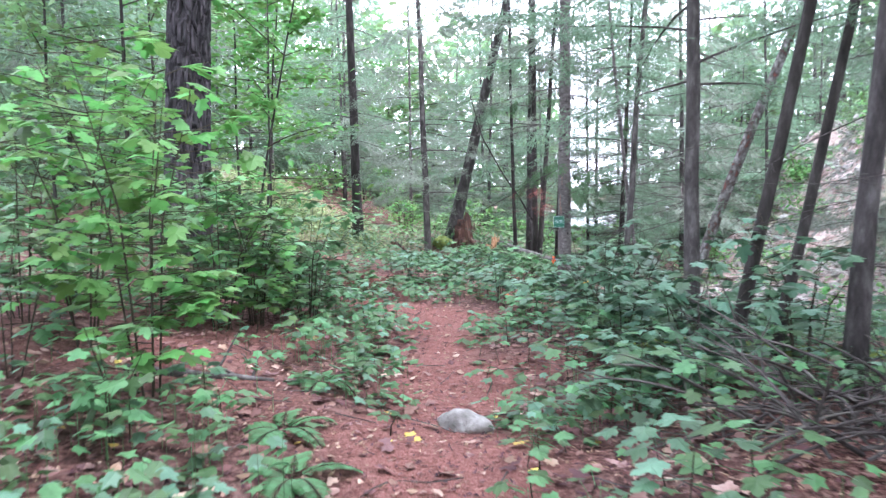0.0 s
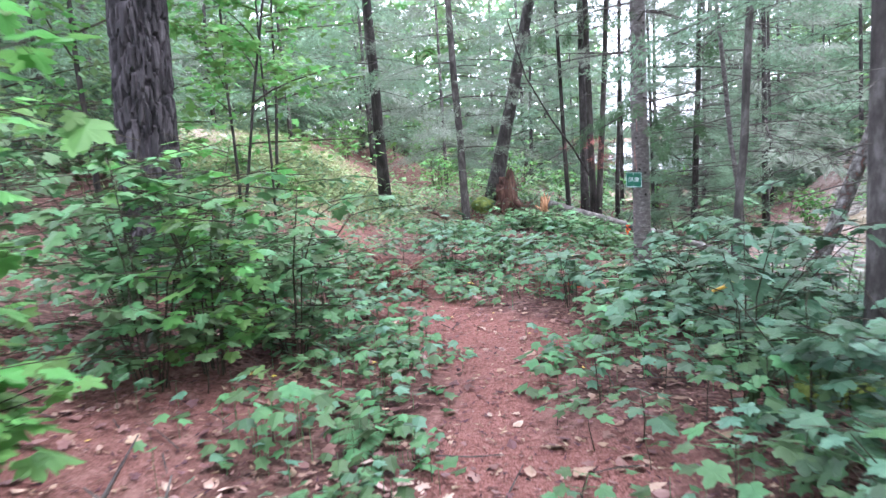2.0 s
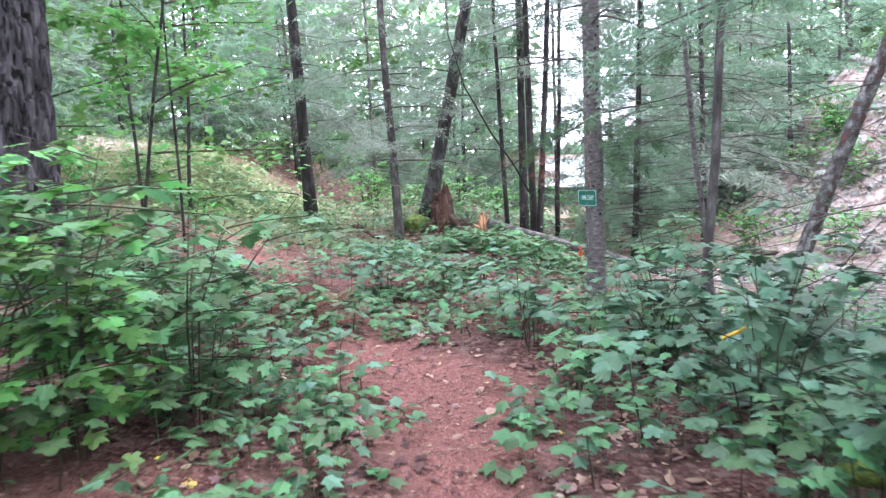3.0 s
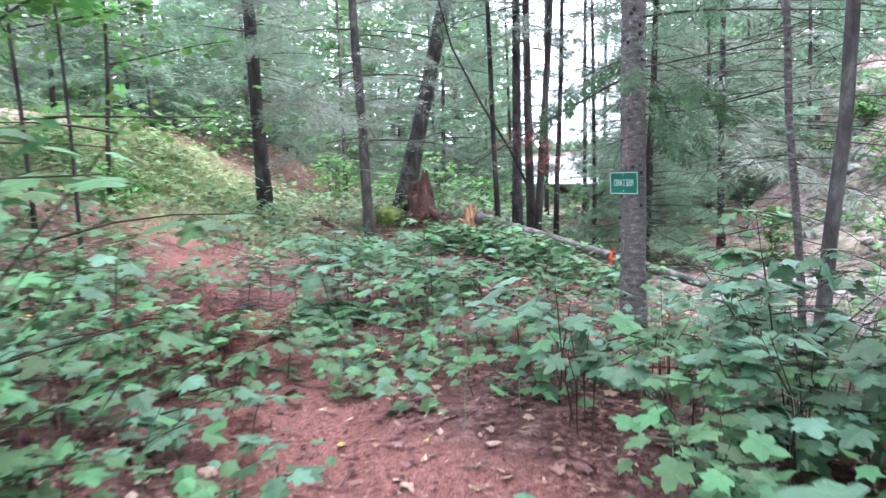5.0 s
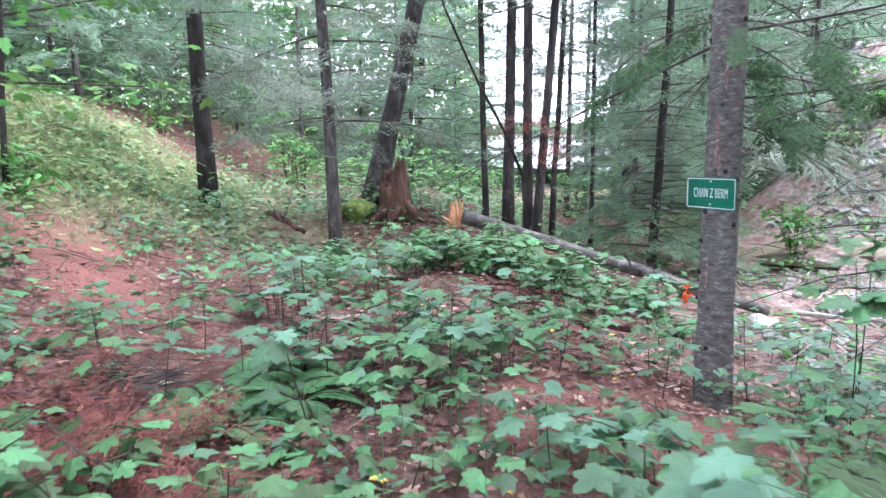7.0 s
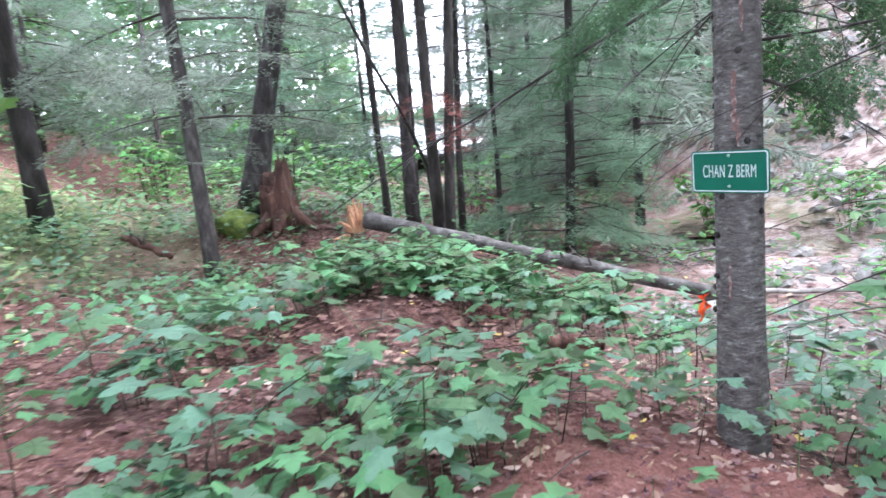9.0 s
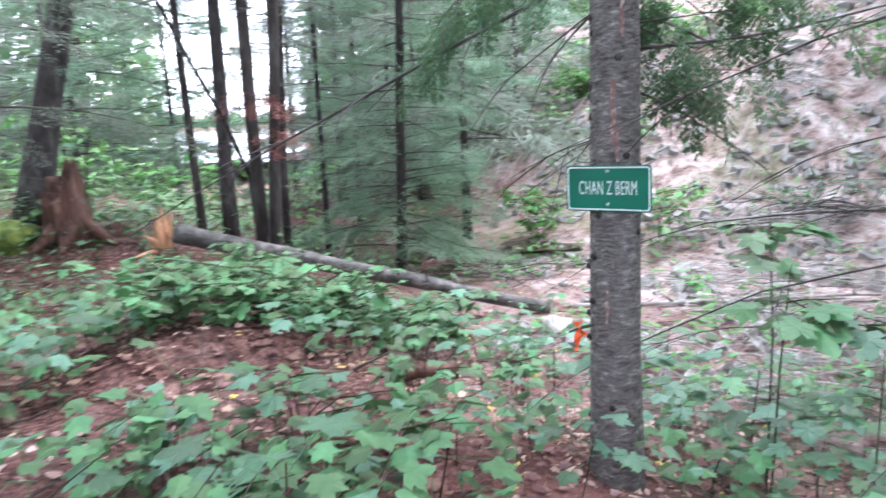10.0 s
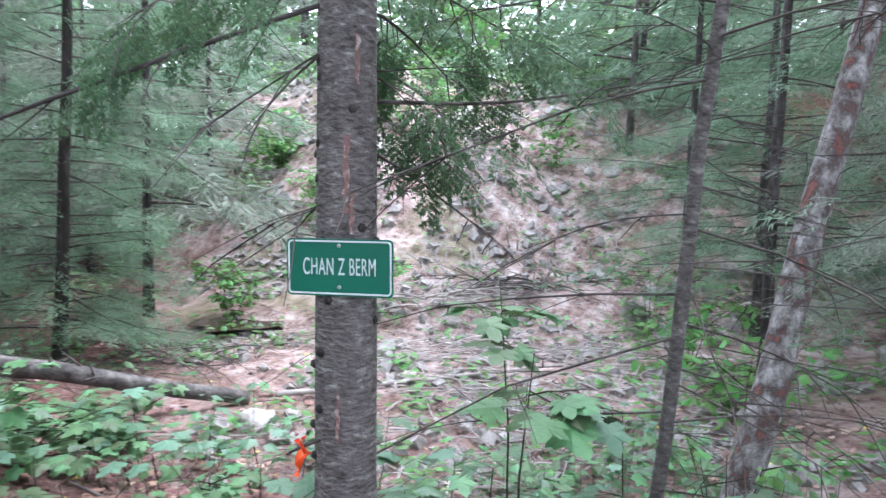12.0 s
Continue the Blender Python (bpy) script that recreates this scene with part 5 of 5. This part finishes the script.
rng = random.Random(77)
spots = []
tries = 0
while len(spots) < 122 and tries < 6000:
    tries += 1
    a = radians(rng.uniform(-58, 102) if rng.random() < 0.6 else rng.uniform(-45, 11))
    r = 5 + 30 * rng.random() ** 0.9
    x, y = r * math.sin(a), 6 + r * math.cos(a)
    gap = 1.0 + 0.04 * r
    if may_stand(x, y) and all(math.hypot(x - u, y - w) > gap for u, w in spots):
        spots.append((x, y))
for a in range(0, 360, 24):
    if 105 < a < 300:
        spots.append((14 * math.sin(radians(a)) + rng.uniform(-2, 2), 4 + 14 * math.cos(radians(a)) + rng.uniform(-2, 2)))
# Unseen trees behind and beside the start, added to keep sun off the foreground.
for x, y in ((-2.2, -2.6), (2.4, -3.2), (-3.8, -0.6), (4.3, -0.9), (0.9, -5.6), (-1.7, -6.4), (4.2, -5.4), (-5.0, -4.4), (6.4, -2.6), (-5.8, 1.6), (5.2, 1.8), (6.6, 4.2), (2.2, -8.5), (-4.0, -8.6)):
    spots.append((x, y))
for x, y in ((10.5, 27.0), (13.5, 31), (7.2, 19.6), (9.0, 21.2), (8.6, 18.2), (11.5, 22.5), (6.4, 21.4)):
    spots.append((x, y))
for i, (x, y) in enumerate(spots):
    broad = noise.noise((x * 0.11, y * 0.11, 4.0)) > 0.12
    close = math.hypot(x, max(0.0, y - 8.3)) < 7.5
    k = rng.choice((4, 5, 6)) if (broad or close) and not (x > 6 and 17 < y < 23) else rng.choice((0, 0, 1, 2, 3))
    s = rng.uniform(0.75, 1.2)
    m = pose(x, y, ground_z(x, y) - 0.05, rng.uniform(-2, 2), rng.uniform(-2, 2), rng.uniform(0, 360)) @ Matrix.Diagonal((s, s, s, 1))
    if i < len(FAR):
        FAR[i].matrix_world = m
        FAR[i].scale = (s, s, s)
    else:
        src = FAR[k]
        made = copy_thing(src, m)
        made.matrix_basis = m


def far_woods():
    """The depth of the forest beyond the nearer trees: leaf clumps and stems nobody could count."""
    rng = random.Random(61)
    g, t = Geo(), Geo()
    for i in range(105000):
        a = radians(rng.uniform(-60, 104))
        deg = math.degrees(a)
        r = rng.uniform(26, 44)
        x, y = r * math.sin(a), 6 + r * math.cos(a)
        h = rng.random() ** 1.1 * 10.0
        if 11.5 < deg < 22 and (r > 27 or h > 0.8):
            continue
        if noise.noise((x * 0.22, y * 0.22, h * 0.35)) < -0.22:
            continue
        w = rng.uniform(0, 6.28)
        g.put(DIAMOND, frame_at((x, y, ground_z(x, y) + h), (math.cos(w), math.sin(w), rng.uniform(-0.9, 0.2)), (rng.uniform(-0.6, 0.6), rng.uniform(-0.6, 0.6), 1), rng.uniform(0.28, 0.72)))
    for i in range(60):
        a = radians(rng.uniform(-60, 104))
        if 11.5 < math.degrees(a) < 22:
            continue
        r = rng.uniform(24, 40)
        x, y = r * math.sin(a), 6 + r * math.cos(a)
        z = ground_z(x, y)
        t.tube([(x, y, z - 0.3), (x + rng.uniform(-0.4, 0.4), y, z + 5), (x + rng.uniform(-0.6, 0.6), y, z + 10)], [0.16, 0.12, 0.05], 5)
    tagged(part("far_woods", g, LEAF_FAR, shade=False), "dense green depth of the forest in the distance", "forest", kind="stuff")
    tagged(part("far_trunks", t, BARK), "distant trunks within the forest depth", "forest", kind="stuff")


far_woods()


def bank_debris():
    """Small angular rubble and dead sticks over the gravel bank and the gully."""
    rng = random.Random(62)
    rub, st, dead = Geo(), Geo(), Geo()
    cube = np.array([(x, y, z) for x in (-1, 1) for y in (-1, 1) for z in (-1, 1)], float)
    faces = [(0, 1, 3, 2), (4, 6, 7, 5), (0, 4, 5, 1), (2, 3, 7, 6), (0, 2, 6, 4), (1, 5, 7, 3)]
    for i in range(8200):
        d, side = 3.6 + 11.5 * rng.random() ** 1.1, rng.uniform(-4.5, 5.5)
        if side > d * 0.38 + 0.2:
            continue
        x, y = 0.17 + d * 0.87 - side * 0.5, 8.3 + d * 0.5 + side * 0.87
        if noise.noise((x * 0.9, y * 0.9, 15.0)) < -0.12:
            continue
        z = ground_z(x, y)
        kind = rng.random()
        if kind < 0.5:
            s = rng.uniform(0.015, 0.07) * (1.05 if d > 8 else 0.8)
            v = cube * np.array([rng.uniform(0.7, 1.4), rng.uniform(0.6, 1.2), rng.uniform(0.4, 0.9)]) * s
            v = v * (1 + np.array([[rng.uniform(-0.35, 0.35) for _ in range(3)] for _ in range(8)]))
            rub.put((v, faces), pose(x, y, z + s * 0.3, rng.uniform(-40, 40), rng.uniform(-40, 40), rng.uniform(0, 360)))
        elif kind < 0.80:
            ln, a = rng.uniform(0.08, 0.42), rng.uniform(0, 6.28)
            q = [Vector((x + math.cos(a) * ln * u, y + math.sin(a) * ln * u, 0)) for u in (0, 0.5, 1)]
            q = [Vector((c.x, c.y, ground_z(c.x, c.y) + 0.02 + rng.uniform(0, 0.06))) for c in q]
            st.tube(q, [0.009, 0.008, 0.004], 4, cap=False)
        else:
            for k in range(4):
                w = rng.uniform(0, 6.28)
                dead.put(OVAL, frame_at((x + rng.uniform(-0.15, 0.15), y + rng.uniform(-0.15, 0.15), z + rng.uniform(0.02, 0.16)), (math.cos(w), math.sin(w), rng.uniform(-0.4, 0.5)), (0, 0, 1), rng.uniform(0.05, 0.13)))
    tagged(part("rubble", rub, ROCK, shade=False), "pale angular rubble strewn over the bank", "rubble", kind="stuff")
    tagged(part("dead_sticks", st, TWIG_PALE, shade=False), "pale dead sticks strewn over the bank", "sticks", kind="stuff")
    tagged(part("bank_plants", dead, LEAF_LIGHT, shade=False), "small green plants sprouting on the bank", "undergrowth", kind="stuff")


bank_debris()


def far_shore():
    """The wooded far shore: a low uneven bank of tree tops beyond the water."""
    rng = random.Random(9)
    g = Geo()
    for i in range(900):
        a = radians(rng.uniform(-12, 62))
        r = rng.uniform(330, 420)
        x, y = r * math.sin(a), 6 + r * math.cos(a)
        h, w = rng.uniform(3, 8.5), rng.uniform(1.5, 3.2)
        k = len(g.v)
        n = 7
        for j, (t, q) in enumerate(((0, 1.0), (0.35, 0.9), (0.7, 0.55), (1.0, 0.05))):
            for s in range(n):
                b = 2 * math.pi * s / n
                rr = w * q * rng.uniform(0.7, 1.25)
                g.v.append((x + rr * math.cos(b), y + rr * math.sin(b), -1.5 + h * t))
        for j in range(3):
            for s in range(n):
                g.f.append((k + j * n + s, k + j * n + (s + 1) % n, k + (j + 1) * n + (s + 1) % n, k + (j + 1) * n + s))
    tagged(part("backdrop", g, NEEDLE_DEEP, shade=False), "distant wooded shore across the lake", "forest", kind="structure")


far_shore()


rng = random.Random(58)
for i in range(30):
    d, side = rng.uniform(7.5, 15.5), rng.uniform(-4.5, 6.0)
    if side > d * 0.40 or (rng.random() < 0.6 and -0.12 * d < side < 0.22 * d and d < 13.5):
        continue
    x, y = 0.17 + d * 0.87 - side * 0.5, 8.3 + d * 0.5 + side * 0.87
    shrub("leafy_bush", "bright green bush growing on the gravel bank", (x, y), rng.uniform(0.4, 1.1), 0.7, 500 + i, 6, 220, 0.11, LEAF_LIGHT if i % 3 else LEAF_FAR, [OVAL], group="bushes on the bank", clear=0.05)


# ---- low plants ----
def bare(x, y):
    """How bare of plants the floor is here, 0 to 1."""
    p = (1 - smooth(0.14, 0.38, abs(x - path_x(y)))) * (1 - 0.8 * smooth(7.3, 8.3, y) * (1 - smooth(10.0, 11.0, y)))
    p = max(p, 0.75 * (1 - smooth(0.4, 1.0, math.hypot((x - 1.9) * 0.7, y - 2.9))))
    p = max(p, 1 - smooth(0.35, 0.8, math.hypot(x - 0.95, y - 8.9)))
    p = max(p, 0.85 * (1 - smooth(0.5, 1.3, math.hypot((x + 2.1) * 0.8, y - 4.2))))
    p = max(p, 0.55 * (1 - smooth(0.8, 1.5, math.hypot(x + 1.5, (y - 11.2) * 0.7))))
    p = max(p, 0.75 * (1 - smooth(0.6, 1.4, math.hypot(x - 1.0, y - 10.6))))
    b, d, side = berm_amount(x, y)
    p = max(p, 0.85 * smooth(3.2, 5.0, d) * (1 - smooth(d * 0.38, d * 0.38 + 1.0, side)))
    return p


KINDS = [seedling(400 + k, h, n, s, m, w) for k, (h, n, s, m, w) in enumerate(
    [(0.16, 4, 0.085, LEAF, 0.10), (0.24, 6, 0.105, LEAF, 0.15), (0.32, 7, 0.115, LEAF_BLUE, 0.18), (0.40, 9, 0.12, LEAF, 0.20), (0.20, 5, 0.10, LEAF_BLUE, 0.13), (0.12, 4, 0.07, LEAF, 0.09), (0.30, 8, 0.10, LEAF, 0.18), (0.48, 10, 0.12, LEAF_BLUE, 0.20)])]
rng = random.Random(21)
placed = []
tries = 0
while len(placed) < 300 and tries < 30000:
    tries += 1
    x, y = rng.uniform(-2.6, 3.2), rng.uniform(1.0, 11.5)
    dens = 0.40 + 1.2 * noise.noise((x * 0.9, y * 0.9, 12.0))
    if x > 0.45 or (y > 7 and x > -0.9):
        dens += 0.45
    if x < -0.35 and y < 5.6:
        dens -= 0.22
    if rng.random() > dens * (1 - bare(x, y)):
        continue
    if all((x - u) ** 2 + (y - w) ** 2 > 0.022 for u, w in placed):
        placed.append((x, y))
for i, (x, y) in enumerate(placed):
    near_path = abs(x - path_x(y)) < 0.75
    k = rng.choice((0, 1, 4, 5, 5, 0)) if near_path and y < 8.6 else rng.choice((1, 2, 3, 6, 7, 2, 4, 0))
    s = rng.uniform(0.7, 1.1)
    m = pose(x, y, ground_z(x, y), rng.uniform(-8, 8), rng.uniform(-8, 8), rng.uniform(0, 360)) @ Matrix.Diagonal((s, s, s, 1))
    if i < len(KINDS):
        KINDS[i].matrix_world = m
    else:
        copy_thing(KINDS[k], m).matrix_basis = m

FERNS = [fern(450, 5, 0.34), fern(451, 6, 0.40)]
fern_spots = [(-0.84, 9.1, 0), (-0.6, 9.4, 1), (-0.8, 3.3, 0), (-0.62, 2.7, 0), (-0.25, 9.3, 0), (-1.0, 8.8, 1), (-0.72, 8.85, 0), (-0.45, 9.1, 1), (-0.75, 4.2, 0), (-0.55, 5.0, 0)]
for i, (x, y, k) in enumerate(fern_spots):
    m = pose(x, y, ground_z(x, y), 0, 0, rng.uniform(0, 360))
    if i < 2:
        FERNS[i].matrix_world = m
    else:
        copy_thing(FERNS[k], m).matrix_basis = m


def scatter_leaves():
    """Uncountable low growth, dead leaves and twigs."""
    rng = random.Random(33)
    # low greenery
    g, g2 = Geo(), Geo()
    n = 0
    while n < 5600:
        x, y = rng.uniform(-5, 5.5), rng.uniform(0.5, 17)
        dens = 0.50 + 1.25 * noise.noise((x * 0.9, y * 0.9, 31.0))
        if rng.random() > dens * (1 - bare(x, y)):
            continue
        if x > 1.7 and y > 10 and rng.random() < 0.5:
            continue
        n += 1
        z = ground_z(x, y)
        h = rng.uniform(0.06, 0.30) * (1.15 if y > 9 or x > 1 else 1) * (0.6 if abs(x - path_x(y)) < 0.6 else 1)
        for k in range(rng.randint(2, 5)):
            a = rng.uniform(0, 6.28)
            p = Vector((x + rng.uniform(-0.12, 0.12), y + rng.uniform(-0.12, 0.12), z + h * rng.uniform(0.6, 1.1)))
            (g if rng.random() < 0.75 else g2).put(LOWLEAF if y < 13 else DIAMOND, frame_at(p, (math.cos(a), math.sin(a), rng.uniform(-0.5, 0)), (rng.uniform(-0.3, 0.3), rng.uniform(-0.3, 0.3), 1), rng.uniform(0.05, 0.11)))
        g.tube([(x, y, z - 0.01), (x, y, z + h)], [0.0018, 0.0012], 3, cap=False)
    tagged(part("low_greenery", g, LEAF, shade=False), "low green seedlings covering the forest floor", "undergrowth", kind="stuff")
    tagged(part("low_greenery", g2, LEAF_BLUE, shade=False), "low dull green seedlings covering the forest floor", "undergrowth", kind="stuff")
    # undergrowth farther off
    g = Geo()
    for i in range(26000):
        a = radians(rng.uniform(-60, 100))
        r = 9 + 26 * rng.random() ** 1.2
        x, y = r * math.sin(a), 6 + r * math.cos(a)
        b, d, side = berm_amount(x, y)
        if (3 < d < 15 and -4 < side < d * 0.38 + 0.5 and rng.random() > 0.12) or math.hypot((x + 6.6) * 0.75, y - 18.0) < 1.3 or (math.hypot((x + 4.6) * 0.7, y - 17.0) < 2.6 and rng.random() < 0.5) or (abs(x - 0.3) < 3 and y < 15):
            continue
        h = max(0.05, 0.8 * (0.5 + noise.noise((x * 0.45, y * 0.45, 9.0))) ** 1.2 if noise.noise((x * 0.45, y * 0.45, 9.0)) > -0.5 else 0.05) * (1.0 + 0.02 * r)
        p = (x, y, ground_z(x, y) + h * rng.random() ** 0.7)
        t = rng.uniform(0, 6.28)
        g.put(DIAMOND, frame_at(p, (math.cos(t), math.sin(t), rng.uniform(-0.6, 0.1)), (rng.uniform(-0.4, 0.4), rng.uniform(-0.4, 0.4), 1), rng.uniform(0.08, 0.2)))
    tagged(part("undergrowth", g, LEAF_FAR, shade=False), "leafy green undergrowth between the forest trees", "undergrowth", kind="stuff")
    g = Geo()
    for i in range(16000):
        x, y = rng.gauss(0, 9), rng.gauss(1, 8)
        inside = -4.4 < x + rng.gauss(0, 0.4) < 4.9 and 1.2 < y + rng.gauss(0, 0.5) < 16
        b, d, side = berm_amount(x, y)
        if inside or abs(x - path_x(max(y, 0))) < 0.5 or (d > 3.5 and -5 < side < d * 0.38) or noise.noise((x * 0.7, y * 0.7, 31.0)) < -0.3:
            continue
        t = rng.uniform(0, 6.28)
        g.put(LOWLEAF, frame_at((x, y, ground_z(x, y) + rng.uniform(0.04, 0.4)), (math.cos(t), math.sin(t), rng.uniform(-0.5, 0)), (rng.uniform(-0.3, 0.3), rng.uniform(-0.3, 0.3), 1), rng.uniform(0.07, 0.14)))
    tagged(part("low_greenery", g, LEAF, shade=False), "green seedlings spreading into the forest around", "undergrowth", kind="stuff")
    # yellow-green grass on the slope
    g = Geo()
    for i in range(9000):
        x, y = -4.0 + rng.gauss(0, 1.6), 16.1 + rng.gauss(0, 1.5)
        if x > -1.6:
            continue
        z, t, ln = ground_z(x, y), rng.uniform(0, 6.28), rng.uniform(0.06, 0.20)
        w = 0.006
        tip = (x + math.cos(t) * ln * 0.7, y + math.sin(t) * ln * 0.7, z + ln * 0.8)
        g.add([(x - w, y, z - 0.01), (x + w, y, z - 0.01), tip], [(0, 1, 2)])
    for i in range(5200):
        x, y = -3.7 + rng.gauss(0, 1.7), 15.6 + rng.gauss(0, 1.5)
        if x > -0.9 or noise.noise((x * 1.1, y * 1.1, 52.0)) < -0.15:
            continue
        t = rng.uniform(0, 6.28)
        g.put(DIAMOND, frame_at((x, y, ground_z(x, y) + rng.uniform(0.03, 0.26)), (math.cos(t), math.sin(t), rng.uniform(-0.5, 0.1)), (rng.uniform(-0.4, 0.4), rng.uniform(-0.4, 0.4), 1), rng.uniform(0.05, 0.12)))
    tagged(part("grass", g, GRASSY, shade=False), "yellow-green grass and low growth on the slope", "grass", kind="stuff")
    # dead leaves
    for name, material, count, lab in (("dead_leaves", LITTER, 15000, "brown and tan dead leaves lying on the needles"), ("yellow_leaves", YELLOW, 260, "fallen yellow leaves on the ground")):
        g = Geo()
        for i in range(count):
            x, y = rng.uniform(-3.4, 6.5), 0.6 + 14.5 * rng.random() ** 1.25
            if rng.random() < 0.16:
                x, y = 2.2 + rng.gauss(0, 1.2), 10.8 + rng.gauss(0, 1.0)
            if rng.random() < 0.6 * (1 - smooth(0.1, 0.35, abs(x - path_x(y)))):
                continue
            t = rng.uniform(0, 6.28)
            p = (x, y, ground_z(x, y) + rng.uniform(0.008, 0.03))
            g.put(OVAL if rng.random() < 0.6 else MAPLES[i % 3], frame_at(p, (math.cos(t), math.sin(t), rng.uniform(-0.3, 0.3)), (rng.uniform(-0.5, 0.5), rng.uniform(-0.5, 0.5), 1), (0.024 if y > 6 else 0.03) + (0.05 if y > 6 else 0.065) * rng.random() ** 2))
        tagged(part(name, g, material, shade=False), lab, "leaf litter", kind="stuff")
    # crumbs of needles, bark and broken leaves
    g = Geo()
    for i in range(30000):
        x, y = rng.uniform(-2.8, 3.4), 0.5 + 11.5 * rng.random() ** 1.5
        t, ln, w = rng.uniform(0, 6.28), rng.uniform(0.012, 0.05), rng.uniform(0.003, 0.014)
        c, s, z = math.cos(t), math.sin(t), ground_z(x, y) + rng.uniform(0.004, 0.012)
        g.add([(x - s * w, y + c * w, z), (x + s * w, y - c * w, z + rng.uniform(-0.003, 0.006)), (x + c * ln, y + s * ln, z + rng.uniform(0, 0.014))], [(0, 1, 2)])
    tagged(part("litter_crumbs", g, CRUMBS, shade=False), "crumbled leaves, bark and needles on the soil", "leaf litter", kind="stuff")
    # needles and twigs on the floor
    g = Geo()
    for i in range(16000):
        x, y = rng.uniform(-2.6, 2.8), 0.6 + 11 * rng.random() ** 1.3
        t, ln = rng.uniform(0, 6.28), rng.uniform(0.04, 0.10)
        z = ground_z(x, y) + 0.006
        c, s, w = math.cos(t) * ln, math.sin(t) * ln, 0.0016
        g.add([(x - s / ln * w, y + c / ln * w, z), (x + s / ln * w, y - c / ln * w, z), (x + c, y + s, z + rng.uniform(0, 0.012))], [(0, 1, 2)])
    tagged(part("pine_needles", g, NEEDLE_DRY, shade=False), "reddish dry pine needles strewn on the ground", "needles", kind="stuff")
    g = Geo()
    for i in range(520):
        x, y = rng.uniform(-2.6, 6.5), 0.8 + 13 * rng.random()
        t, ln = rng.uniform(0, 6.28), rng.uniform(0.08, 0.4)
        q = [Vector((x + math.cos(t) * ln * u, y + math.sin(t) * ln * u, 0)) for u in (0, 0.5, 1)]
        q = [Vector((c.x, c.y, ground_z(c.x, c.y) + 0.012 + rng.uniform(0, 0.015))) for c in q]
        g.tube(q, [0.004, 0.0035, 0.002], 4, cap=False)
    tagged(part("fallen_twigs", g, TWIG, shade=False), "small grey twigs scattered on the ground", "twigs", kind="stuff")


scatter_leaves()

yellow = Geo()
yellow.tube([(-0.06, 0, 0.0), (0, 0, 0.02), (0.06, 0.01, 0.045)], [0.008, 0.009, 0.006], 6)
stick = part("yellow_stick", yellow, YTAPE)
stick.matrix_world = pose(1.25, 5.65, ground_z(1.25, 5.65) + 0.50, 0, 0, 0)
stick.parent = None
tagged(stick, "short yellow broken stick caught in the leaves", "stick")

scrap = Geo()
for i in range(9):
    u = i / 8 - 0.5
    cx, cy = 0.11 * u, 0.015 * math.sin(9 * u)
    tw = 0.9 * math.sin(7 * u)
    w = 0.009
    for k in (-1, 1):
        sx, sy = cx + 0.2 * k * w, cy + k * w * math.cos(tw)
        scrap.v.append((sx, sy, ground_z(0.76 + sx, 8.0 + sy) - ground_z(0.76, 8.0) + 0.03 + k * w * math.sin(tw) + 0.012 * math.cos(11 * u)))
scrap.f.extend([(2 * i, 2 * i + 1, 2 * i + 3, 2 * i + 2) for i in range(8)])
ribbon = part("tape_scrap", scrap, ORANGE, shade=False)
ribbon.matrix_world = pose(0.76, 8.0, ground_z(0.76, 8.0))
ribbon.modifiers.new("thick", "SOLIDIFY").thickness = 0.001
tagged(ribbon, "scrap of red-orange tape lying on the needles", "tape")
